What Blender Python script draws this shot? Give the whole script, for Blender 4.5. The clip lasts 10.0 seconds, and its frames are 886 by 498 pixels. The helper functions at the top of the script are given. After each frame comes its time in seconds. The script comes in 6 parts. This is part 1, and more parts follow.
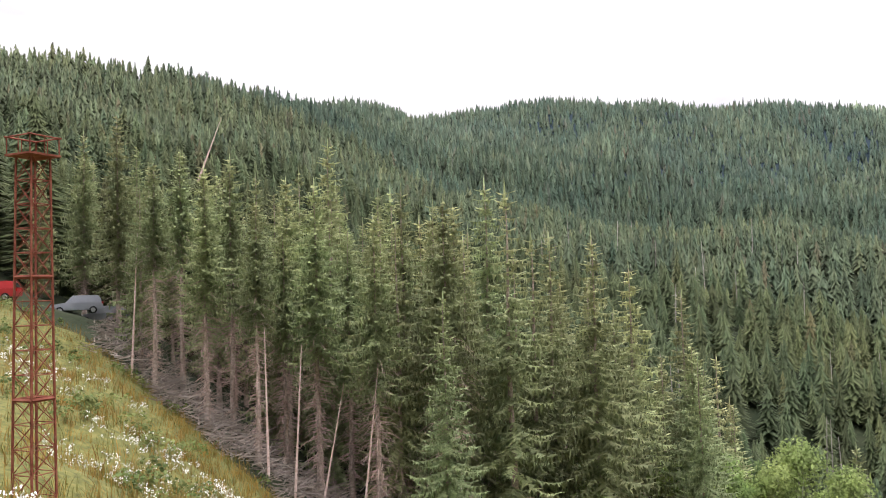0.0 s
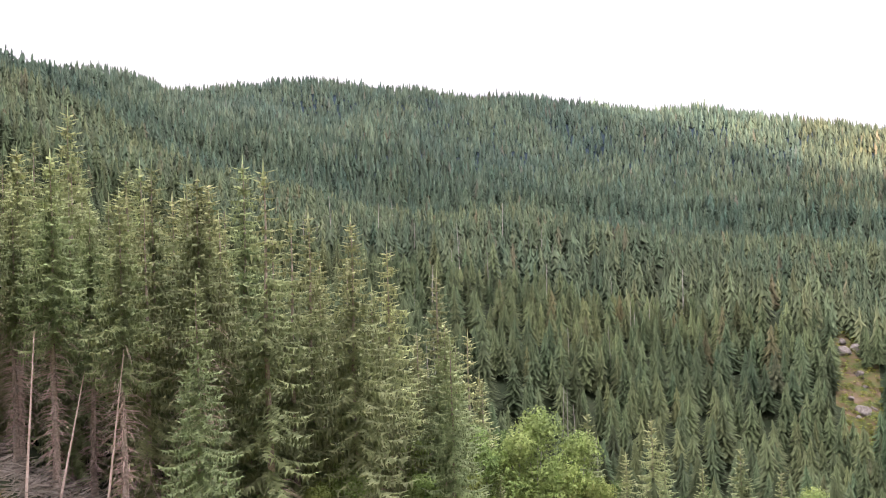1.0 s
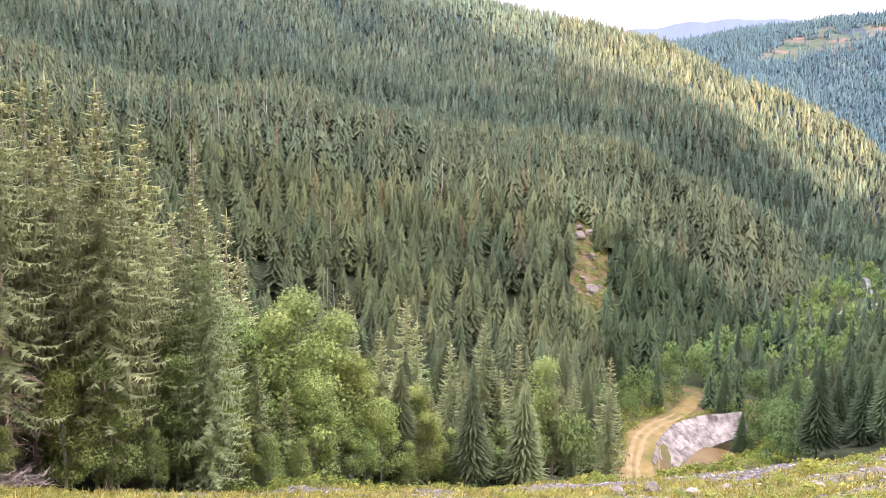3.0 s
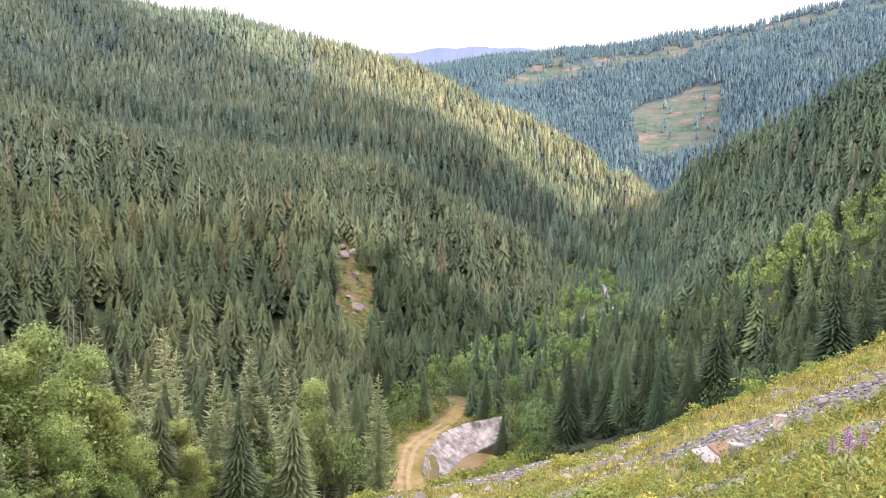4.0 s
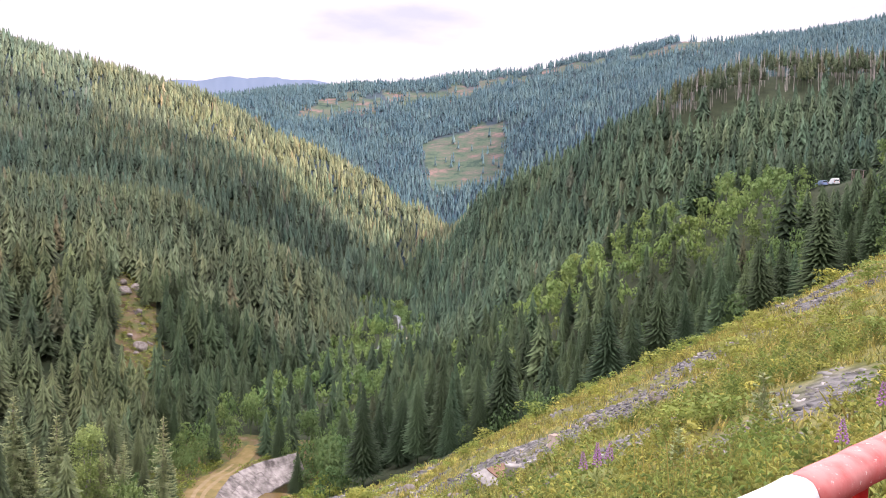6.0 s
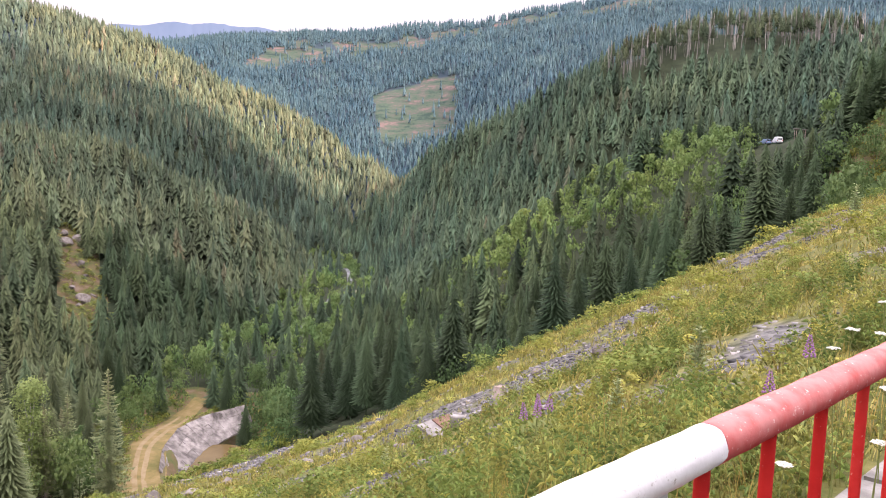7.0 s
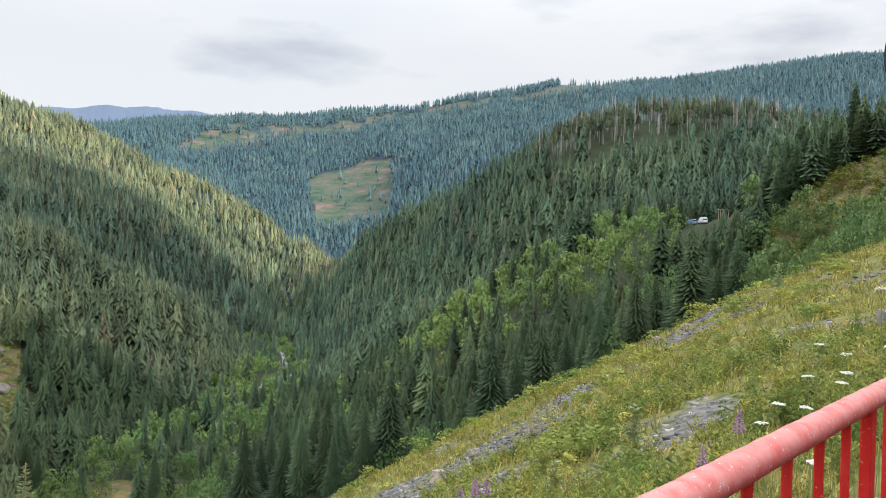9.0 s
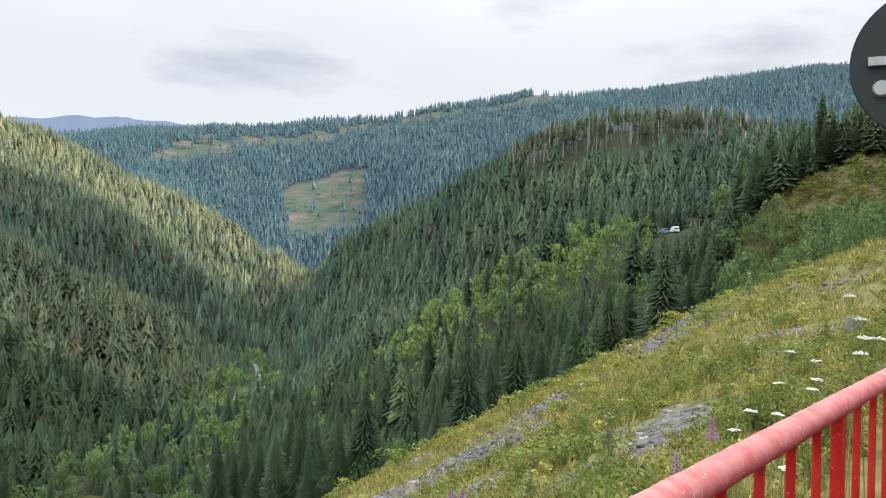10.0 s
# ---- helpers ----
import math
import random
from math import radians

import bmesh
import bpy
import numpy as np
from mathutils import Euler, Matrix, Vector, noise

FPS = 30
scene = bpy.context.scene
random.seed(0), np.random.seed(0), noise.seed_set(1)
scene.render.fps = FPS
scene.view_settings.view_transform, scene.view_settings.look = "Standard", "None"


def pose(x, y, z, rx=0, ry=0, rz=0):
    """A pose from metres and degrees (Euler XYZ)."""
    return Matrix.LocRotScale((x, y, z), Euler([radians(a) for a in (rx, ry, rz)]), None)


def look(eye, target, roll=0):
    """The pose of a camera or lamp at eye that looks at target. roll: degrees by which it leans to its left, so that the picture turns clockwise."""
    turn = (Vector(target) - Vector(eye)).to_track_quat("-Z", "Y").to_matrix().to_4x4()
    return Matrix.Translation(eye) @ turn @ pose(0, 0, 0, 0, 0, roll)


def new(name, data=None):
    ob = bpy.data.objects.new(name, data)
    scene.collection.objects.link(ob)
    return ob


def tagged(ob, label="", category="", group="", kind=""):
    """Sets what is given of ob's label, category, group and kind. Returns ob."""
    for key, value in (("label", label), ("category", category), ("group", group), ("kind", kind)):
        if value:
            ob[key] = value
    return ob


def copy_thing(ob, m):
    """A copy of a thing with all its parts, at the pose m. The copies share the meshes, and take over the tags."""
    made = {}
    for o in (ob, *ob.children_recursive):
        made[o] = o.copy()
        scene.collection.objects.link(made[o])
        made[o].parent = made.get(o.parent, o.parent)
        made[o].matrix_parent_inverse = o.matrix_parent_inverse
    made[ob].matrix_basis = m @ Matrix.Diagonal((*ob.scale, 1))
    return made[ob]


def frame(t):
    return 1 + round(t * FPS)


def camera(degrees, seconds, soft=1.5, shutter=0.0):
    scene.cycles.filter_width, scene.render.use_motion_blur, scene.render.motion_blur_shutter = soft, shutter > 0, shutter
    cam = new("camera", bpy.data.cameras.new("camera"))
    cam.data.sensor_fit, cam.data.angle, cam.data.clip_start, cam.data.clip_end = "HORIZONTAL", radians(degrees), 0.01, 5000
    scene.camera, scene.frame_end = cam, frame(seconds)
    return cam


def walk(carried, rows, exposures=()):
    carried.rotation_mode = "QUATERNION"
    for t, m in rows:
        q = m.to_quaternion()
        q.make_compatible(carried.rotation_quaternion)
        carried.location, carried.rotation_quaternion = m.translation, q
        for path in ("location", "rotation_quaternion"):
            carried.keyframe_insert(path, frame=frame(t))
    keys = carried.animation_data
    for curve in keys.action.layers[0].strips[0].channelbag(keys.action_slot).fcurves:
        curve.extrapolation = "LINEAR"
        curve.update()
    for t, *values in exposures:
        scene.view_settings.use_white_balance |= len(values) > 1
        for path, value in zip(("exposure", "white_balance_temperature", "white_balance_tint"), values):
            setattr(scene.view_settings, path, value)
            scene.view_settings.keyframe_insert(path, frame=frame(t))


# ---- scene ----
# ---- camera: a phone held at arm's length and swung to the right ----
cam = camera(56.42, 10.0, soft=1.05)
EYE, ARM = 1.5, 0.7
# seconds, yaw, pitch, roll
ROWS = [
    (0, 0.07, 2.95, 1.67),
    (0.2, -1.25, 2.42, 1.68),
    (0.5, -3.79, 2.45, 2.07),
    (0.6, -5.58, 2.33, 2.09),
    (0.9, -13.69, 1.37, 1.37),
    (1, -16.33, 1.15, 1.65),
    (1.1, -18.70, 0.61, 1.29),
    (1.5, -22.99, -2.29, -0.17),
    (2, -24.28, -4.90, -0.83),
    (2.2, -24.92, -5.62, -0.91),
    (3.3, -37.79, -6.93, -0.84),
    (3.5, -42.15, -6.01, -0.60),
    (3.7, -45.62, -5.79, -0.71),
    (4, -48.78, -5.57, -0.58),
    (4.5, -51.12, -5.60, -0.98),
    (5, -54.37, -4.64, -1.22),
    (5.5, -59.22, -2.81, -1.15),
    (5.7, -61.11, -2.56, -0.89),
    (6.8, -66.04, -5.24, -1.86),
    (7, -66.39, -6.26, -1.89),
    (7.5, -67.01, -7.89, -1.87),
    (8, -66.94, -7.81, -1.83),
    (8.3, -67.64, -5.14, -1.54),
    (8.5, -68.90, -2.72, -1.82),
    (9, -70.81, -0.51, -1.54),
    (9.5, -71.27, -0.17, -1.47),
    (10, -72.59, 0.23, -1.27),
]


def eye_at(yaw):
    yaw = max(yaw, -68.0)
    return ARM * math.sin(radians(-yaw)), ARM * math.cos(radians(-yaw)) - ARM, EYE


walk(cam, [(t, pose(*eye_at(yaw), 90 + pitch, roll, yaw)) for t, yaw, pitch, roll in ROWS], [(0.0, 1.74, 6500, 18), (1.0, 1.88, 6500, 22), (2.0, 2.38, 6500, 31), (3.5, 2.2, 6500, 28), (4.5, 2.03, 6500, 26), (5.0, 2.05, 6500, 26), (5.5, 1.8, 6500, 26), (7.0, 1.76, 6500, 28), (7.8, 1.4, 6450, 16), (8.5, 1.83, 6250, 9), (9.0, 1.42, 6250, 9), (10.0, 1.42, 6200, 10)])

# ---- light: bright overcast sky, low sun through a gap behind the viewer ----
SUN_AZ, SUN_EL = 178.0, 26.0
world = bpy.data.worlds.new("world")
scene.world = world
world.use_nodes = True
wn, wl = world.node_tree.nodes, world.node_tree.links
wn.clear()
sky = wn.new("ShaderNodeTexSky")
sky.sky_type = 'NISHITA'
sky.sun_disc = False
sky.sun_elevation, sky.sun_rotation = radians(SUN_EL), radians(SUN_AZ)
bg_sky, bg_cloud, mixer, wout = wn.new("ShaderNodeBackground"), wn.new("ShaderNodeBackground"), wn.new("ShaderNodeMixShader"), wn.new("ShaderNodeOutputWorld")
bg_sky.inputs["Strength"].default_value = 0.06
wl.new(sky.outputs[0], bg_sky.inputs["Color"])
coord, squash, puffs, puff_ramp, veil, veil_ramp = (wn.new("ShaderNodeTexCoord"), wn.new("ShaderNodeMapping"), wn.new("ShaderNodeTexNoise"),
                                                    wn.new("ShaderNodeValToRGB"), wn.new("ShaderNodeTexNoise"), wn.new("ShaderNodeValToRGB"))
squash.inputs["Scale"].default_value = (1.0, 1.0, 3.6)
squash.inputs["Location"].default_value = (3.1, 0.4, 0.2)
wl.new(coord.outputs["Generated"], squash.inputs["Vector"])
puffs.inputs["Scale"].default_value, puffs.inputs["Detail"].default_value, puffs.inputs["Roughness"].default_value = 4.2, 6.0, 0.5
veil.inputs["Scale"].default_value, veil.inputs["Detail"].default_value = 2.0, 3.0
wl.new(squash.outputs[0], puffs.inputs["Vector"])
wl.new(squash.outputs[0], veil.inputs["Vector"])
puff_ramp.color_ramp.elements[0].position, puff_ramp.color_ramp.elements[0].color = 0.30, (0.72, 0.74, 0.80, 1)
puff_ramp.color_ramp.elements[1].position, puff_ramp.color_ramp.elements[1].color = 0.47, (0.97, 0.97, 0.985, 1)
wl.new(puffs.outputs[0], puff_ramp.inputs[0])
wl.new(puff_ramp.outputs[0], bg_cloud.inputs["Color"])
# an overcast sky is about three times brighter overhead than at the horizon
split, lift = wn.new("ShaderNodeSeparateXYZ"), wn.new("ShaderNodeMapRange")
wl.new(coord.outputs["Generated"], split.inputs[0])
lift.interpolation_type = 'SMOOTHSTEP'
for slot, value in enumerate((0.2, 0.95, 0.34, 1.5), 1):
    lift.inputs[slot].default_value = value
wl.new(split.outputs[2], lift.inputs[0])
wl.new(lift.outputs[0], bg_cloud.inputs["Strength"])
veil_ramp.color_ramp.elements[0].position, veil_ramp.color_ramp.elements[0].color = 0.25, (0.86, 0.86, 0.86, 1)
veil_ramp.color_ramp.elements[1].position, veil_ramp.color_ramp.elements[1].color = 0.5, (1, 1, 1, 1)
wl.new(veil.outputs[0], veil_ramp.inputs[0])
wl.new(veil_ramp.outputs[0], mixer.inputs[0])
wl.new(bg_sky.outputs[0], mixer.inputs[1])
wl.new(bg_cloud.outputs[0], mixer.inputs[2])
wl.new(mixer.outputs[0], wout.inputs[0])
sun = new("sun", bpy.data.lights.new("sun", 'SUN'))
sun.data.energy, sun.data.angle, sun.data.color = 3.2, radians(0.8), (1.0, 0.86, 0.68)
sun_way = Vector((math.sin(radians(SUN_AZ)) * math.cos(radians(SUN_EL)), math.cos(radians(SUN_AZ)) * math.cos(radians(SUN_EL)), math.sin(radians(SUN_EL))))
sun.matrix_world = look(tuple(sun_way * 3000), (0, 0, 0))


# ---- materials ----
def material(name, colours, scale=1.0, rough=0.9, bump=0.0, bump_scale=None, metal=0.0, detail=6.0, tint=False, leaf=False, spec=0.2, rand=0.0, hue=0.0):
    """A noise-mottled surface: colours is a list of base colours spread over the noise. tint: a per-plant hue from the mesh's own attribute."""
    m = bpy.data.materials.new(name)
    m.use_nodes = True
    n, l = m.node_tree.nodes, m.node_tree.links
    b = n["Principled BSDF"]
    b.inputs["Roughness"].default_value, b.inputs["Metallic"].default_value = rough, metal
    b.inputs["Specular IOR Level"].default_value = spec
    geo = n.new("ShaderNodeNewGeometry")
    tex = n.new("ShaderNodeTexNoise")
    tex.inputs["Scale"].default_value, tex.inputs["Detail"].default_value, tex.inputs["Roughness"].default_value = scale, detail, 0.65
    l.new(geo.outputs["Position"], tex.inputs["Vector"])
    ramp = n.new("ShaderNodeValToRGB")
    while len(ramp.color_ramp.elements) < len(colours):
        ramp.color_ramp.elements.new(0.5)
    for i, c in enumerate(colours):
        ramp.color_ramp.elements[i].position = 0.32 + 0.36 * i / max(1, len(colours) - 1)
        ramp.color_ramp.elements[i].color = (*c, 1)
    l.new(tex.outputs[0], ramp.inputs[0])
    out = ramp.outputs[0]
    if tint:
        at = n.new("ShaderNodeAttribute")
        at.attribute_name = "tint"
        mul = n.new("ShaderNodeMix")
        mul.data_type, mul.blend_type = 'RGBA', 'MULTIPLY'
        mul.inputs[0].default_value = 1.0
        l.new(out, mul.inputs[6])
        l.new(at.outputs["Color"], mul.inputs[7])
        out = mul.outputs[2]
    if rand:
        info, hsv, mapr = n.new("ShaderNodeObjectInfo"), n.new("ShaderNodeHueSaturation"), n.new("ShaderNodeMapRange")
        mapr.inputs[3].default_value, mapr.inputs[4].default_value = 1 - rand, 1 + rand
        l.new(info.outputs["Random"], mapr.inputs[0])
        l.new(mapr.outputs[0], hsv.inputs["Value"])
        if hue:
            turn, shift = n.new("ShaderNodeMath"), n.new("ShaderNodeMapRange")
            turn.operation, turn.inputs[1].default_value = 'MULTIPLY', 7.31
            wrap = n.new("ShaderNodeMath")
            wrap.operation = 'FRACT'
            l.new(info.outputs["Random"], turn.inputs[0])
            l.new(turn.outputs[0], wrap.inputs[0])
            shift.inputs[3].default_value, shift.inputs[4].default_value = 0.5 - 0.3 * hue, 0.5 + hue
            l.new(wrap.outputs[0], shift.inputs[0])
            l.new(shift.outputs[0], hsv.inputs["Hue"])
        l.new(out, hsv.inputs["Color"])
        out = hsv.outputs[0]
    l.new(out, b.inputs["Base Color"])
    if bump:
        fine = n.new("ShaderNodeTexNoise")
        fine.inputs["Scale"].default_value, fine.inputs["Detail"].default_value = bump_scale or scale * 4, 5
        l.new(geo.outputs["Position"], fine.inputs["Vector"])
        bp = n.new("ShaderNodeBump")
        bp.inputs["Strength"].default_value, bp.inputs["Distance"].default_value = bump, 0.3 / (bump_scale or scale * 4)
        l.new(fine.outputs[0], bp.inputs["Height"])
        l.new(bp.outputs[0], b.inputs["Normal"])
    if leaf:
        tr, mix = n.new("ShaderNodeBsdfTranslucent"), n.new("ShaderNodeMixShader")
        l.new(out, tr.inputs["Color"])
        mix.inputs[0].default_value = 0.4
        l.new(b.outputs[0], mix.inputs[1])
        l.new(tr.outputs[0], mix.inputs[2])
        l.new(mix.outputs[0], n["Material Output"].inputs["Surface"])
    return m


M_SPRUCE = material("spruce_needles", [(0.305, 0.35, 0.175), (0.395, 0.435, 0.22), (0.47, 0.495, 0.26)], 0.6, 0.75, tint=True, leaf=True, rand=0.25, hue=0.03)
M_FOREST = material("far_spruce_needles", [(0.054, 0.075, 0.047), (0.080, 0.107, 0.065), (0.110, 0.135, 0.082)], 0.05, 0.85, tint=True)
M_BROAD = material("broad_leaves", [(0.16, 0.21, 0.085), (0.24, 0.29, 0.115), (0.32, 0.36, 0.15)], 0.25, 0.75, tint=True, leaf=True)
M_BARK = material("spruce_bark", [(0.22, 0.165, 0.13), (0.36, 0.285, 0.24), (0.50, 0.42, 0.365)], 6, 0.95, 0.5)
M_BIRCH = material("birch_bark", [(0.20, 0.18, 0.15), (0.38, 0.36, 0.32), (0.52, 0.50, 0.46)], 5, 0.9, 0.3)
M_DEAD = material("dead_grey_wood", [(0.40, 0.28, 0.24), (0.54, 0.40, 0.355), (0.64, 0.53, 0.48)], 5, 0.95, 0.4)
M_MEADOW = material("slope_grass", [(0.06, 0.072, 0.022), (0.125, 0.125, 0.036), (0.20, 0.18, 0.06)], 3.0, 0.95, 0.6, 6)
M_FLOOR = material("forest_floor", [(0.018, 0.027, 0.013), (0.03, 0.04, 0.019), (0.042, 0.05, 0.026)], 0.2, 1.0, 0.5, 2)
# Undergrowth blued so that its base colour carries the distance haze.
M_FARFLOOR = material("hazed_far_undergrowth", [(0.02, 0.036, 0.05), (0.032, 0.052, 0.065)], 0.02, 1.0)
# Kept dark to carry cloud shade in the felled ground's colour.
CLEAR_RAMP = [(0.018, 0.038, 0.03), (0.04, 0.066, 0.045), (0.062, 0.066, 0.054), (0.125, 0.085, 0.08)]
M_DIRT = material("dirt_track", [(0.10, 0.095, 0.03), (0.17, 0.13, 0.05), (0.24, 0.17, 0.085)], 0.25, 1.0, 0.3, 3)
M_ROAD = material("asphalt", [(0.05, 0.05, 0.05), (0.07, 0.07, 0.07)], 4, 0.95, 0.4, 60)
M_ROCK = material("grey_slate", [(0.12, 0.10, 0.088), (0.20, 0.175, 0.155), (0.32, 0.285, 0.255)], 1.5, 0.9, 0.6, 9, rand=0.25)
M_CONC = material("weathered_concrete", [(0.14, 0.13, 0.12), (0.24, 0.225, 0.205), (0.36, 0.34, 0.32)], 3.0, 0.95, 0.5, 14)
M_RED = material("worn_red_paint", [(0.44, 0.018, 0.014), (0.52, 0.026, 0.021), (0.58, 0.045, 0.036)], 5, 0.75, 0.3, 45, spec=0.1)
M_WHITE = material("worn_white_paint", [(0.66, 0.65, 0.62), (0.78, 0.77, 0.75), (0.83, 0.82, 0.80)], 4, 0.42, 0.25, 45, spec=0.5)


def weathered(m, upper_tint, chips, low=0.2, high=0.9, bare=0.64):
    """Paint mixed to another tint towards its upper side, with small chips."""
    n, l = m.node_tree.nodes, m.node_tree.links
    b = n["Principled BSDF"]
    paint = b.inputs["Base Color"].links[0].from_socket
    part_xyz, up, blot, add, mix = n.new("ShaderNodeSeparateXYZ"), n.new("ShaderNodeMapRange"), n.new("ShaderNodeTexNoise"), n.new("ShaderNodeMath"), n.new("ShaderNodeMix")
    l.new(n["Geometry"].outputs["Normal"], part_xyz.inputs[0])
    up.inputs[1].default_value, up.inputs[2].default_value, up.inputs[4].default_value = low, high, 0.9
    l.new(part_xyz.outputs[2], up.inputs[0])
    blot.inputs["Scale"].default_value, blot.inputs["Detail"].default_value = 22, 6
    l.new(n["Geometry"].outputs["Position"], blot.inputs["Vector"])
    add.operation = 'MULTIPLY'
    l.new(up.outputs[0], add.inputs[0])
    l.new(blot.outputs[0], add.inputs[1])
    add2 = n.new("ShaderNodeMath")
    add2.operation, add2.inputs[1].default_value = 'MULTIPLY', 2.0
    add2.use_clamp = True
    l.new(add.outputs[0], add2.inputs[0])
    mix.data_type = 'RGBA'
    mix.inputs[7].default_value = (*upper_tint, 1)
    l.new(add2.outputs[0], mix.inputs[0])
    l.new(paint, mix.inputs[6])
    spot, cut, mix2 = n.new("ShaderNodeTexNoise"), n.new("ShaderNodeMapRange"), n.new("ShaderNodeMix")
    spot.inputs["Scale"].default_value, spot.inputs["Detail"].default_value, spot.inputs["Roughness"].default_value = 70, 5, 0.75
    l.new(n["Geometry"].outputs["Position"], spot.inputs["Vector"])
    cut.inputs[1].default_value, cut.inputs[2].default_value = bare, bare + 0.06
    l.new(spot.outputs[0], cut.inputs[0])
    mix2.data_type = 'RGBA'
    mix2.inputs[7].default_value = (*chips, 1)
    l.new(cut.outputs[0], mix2.inputs[0])
    l.new(mix.outputs[2], mix2.inputs[6])
    l.new(mix2.outputs[2], b.inputs["Base Color"])


M_RED_RAIL = M_RED.copy()
M_RED_RAIL.name = "chalked_red_paint"
weathered(M_RED_RAIL, (0.58, 0.23, 0.21), (0.70, 0.56, 0.50), -0.9, 0.5, 0.615)
weathered(M_RED, (0.70, 0.36, 0.33), (0.62, 0.46, 0.38))
weathered(M_WHITE, (0.80, 0.79, 0.77), (0.42, 0.38, 0.33), bare=0.61)
M_PLATE = material("brown_rusted_plate", [(0.14, 0.085, 0.06), (0.22, 0.13, 0.09)], 4, 0.9, 0.4, 30)
M_RUST = material("rusty_steel", [(0.12, 0.034, 0.02), (0.19, 0.055, 0.033), (0.26, 0.10, 0.065)], 3, 0.85, 0.4, 30)

M_SLIP = material("grassy_slip", [(0.05, 0.068, 0.024), (0.09, 0.10, 0.034), (0.125, 0.09, 0.045), (0.17, 0.125, 0.09)], 0.22, 1.0, 0.5, 1.5)


def bank_material():
    """Grassy soil where plants grow, grey slate elsewhere, by the mesh's cover attribute."""
    m = M_MEADOW
    n, l = m.node_tree.nodes, m.node_tree.links
    b = n["Principled BSDF"]
    soil = b.inputs["Base Color"].links[0].from_socket
    at, soft, mix = n.new("ShaderNodeAttribute"), n.new("ShaderNodeMapRange"), n.new("ShaderNodeMix")
    at.attribute_name = "cover"
    soft.inputs[1].default_value, soft.inputs[2].default_value = 0.36, 0.47
    l.new(at.outputs["Fac"], soft.inputs[0])
    tex, ramp = n.new("ShaderNodeTexNoise"), n.new("ShaderNodeValToRGB")
    tex.inputs["Scale"].default_value, tex.inputs["Detail"].default_value = 6.0, 10
    l.new(n["Geometry"].outputs["Position"], tex.inputs["Vector"])
    ramp.color_ramp.elements[0].position, ramp.color_ramp.elements[0].color = 0.36, (0.035, 0.034, 0.033, 1)
    ramp.color_ramp.elements[1].position, ramp.color_ramp.elements[1].color = 0.64, (0.18, 0.173, 0.162, 1)
    l.new(tex.outputs[0], ramp.inputs[0])
    mix.data_type = 'RGBA'
    l.new(soft.outputs[0], mix.inputs[0])
    l.new(ramp.outputs[0], mix.inputs[6])
    l.new(soil, mix.inputs[7])
    l.new(mix.outputs[2], b.inputs["Base Color"])
    return m


def felled_material(m):
    """Grass, stumps and brash where the far slope is felled, by the mesh's felled attribute; haze-tinted dark
    undergrowth elsewhere.
    """
    n, l = m.node_tree.nodes, m.node_tree.links
    b = n["Principled BSDF"]
    dark = b.inputs["Base Color"].links[0].from_socket
    at, edge, add, soft, mix = n.new("ShaderNodeAttribute"), n.new("ShaderNodeTexNoise"), n.new("ShaderNodeMath"), n.new("ShaderNodeMapRange"), n.new("ShaderNodeMix")
    at.attribute_name = "felled"
    edge.inputs["Scale"].default_value, edge.inputs["Detail"].default_value = 0.03, 6
    l.new(n["Geometry"].outputs["Position"], edge.inputs["Vector"])
    l.new(at.outputs["Fac"], add.inputs[0])
    l.new(edge.outputs[0], add.inputs[1])
    soft.inputs[1].default_value, soft.inputs[2].default_value = 0.75, 1.05
    l.new(add.outputs[0], soft.inputs[0])
    tex, ramp, squash = n.new("ShaderNodeTexNoise"), n.new("ShaderNodeValToRGB"), n.new("ShaderNodeMapping")
    squash.inputs["Scale"].default_value = (1.0, 1.0, 3.0)
    l.new(n["Geometry"].outputs["Position"], squash.inputs["Vector"])
    l.new(squash.outputs[0], tex.inputs["Vector"])
    tex.inputs["Scale"].default_value, tex.inputs["Detail"].default_value, tex.inputs["Roughness"].default_value = 0.016, 10, 0.75
    while len(ramp.color_ramp.elements) < 4:
        ramp.color_ramp.elements.new(0.5)
    for i, c in enumerate(CLEAR_RAMP):
        ramp.color_ramp.elements[i].position, ramp.color_ramp.elements[i].color = 0.39 + 0.075 * i, (*c, 1)
    l.new(tex.outputs[0], ramp.inputs[0])
    mix.data_type = 'RGBA'
    l.new(soft.outputs[0], mix.inputs[0])
    l.new(dark, mix.inputs[6])
    l.new(ramp.outputs[0], mix.inputs[7])
    l.new(mix.outputs[2], b.inputs["Base Color"])


felled_material(M_FARFLOOR)
M_BANK = bank_material()

# ---- the lay of the land, by bearing from the viewer (degrees to the right of straight ahead) ----
BEARING = [-60, -28, -22, -16, -10, 0, 10, 20, 30, 38, 46, 52, 57, 60, 63, 67, 73, 78, 84, 90, 95, 100, 110, 130]
# rim of the open bank: distance, elevation angle
RIM_R = [80, 75, 62, 52, 48, 50, 55, 65, 80, 100, 115, 115, 110, 105, 100, 95, 90, 85, 85, 85, 85, 80, 70, 60]
RIM_E = [3, -0.2, -3.6, -9.5, -15, -20.5, -22.5, -23.5, -23.5, -23.2, -22.3, -21.2, -20.1, -19.2, -18.1, -16, -13, -10.4, -7.2, -3.9, -1.2, 1, 5, 6]
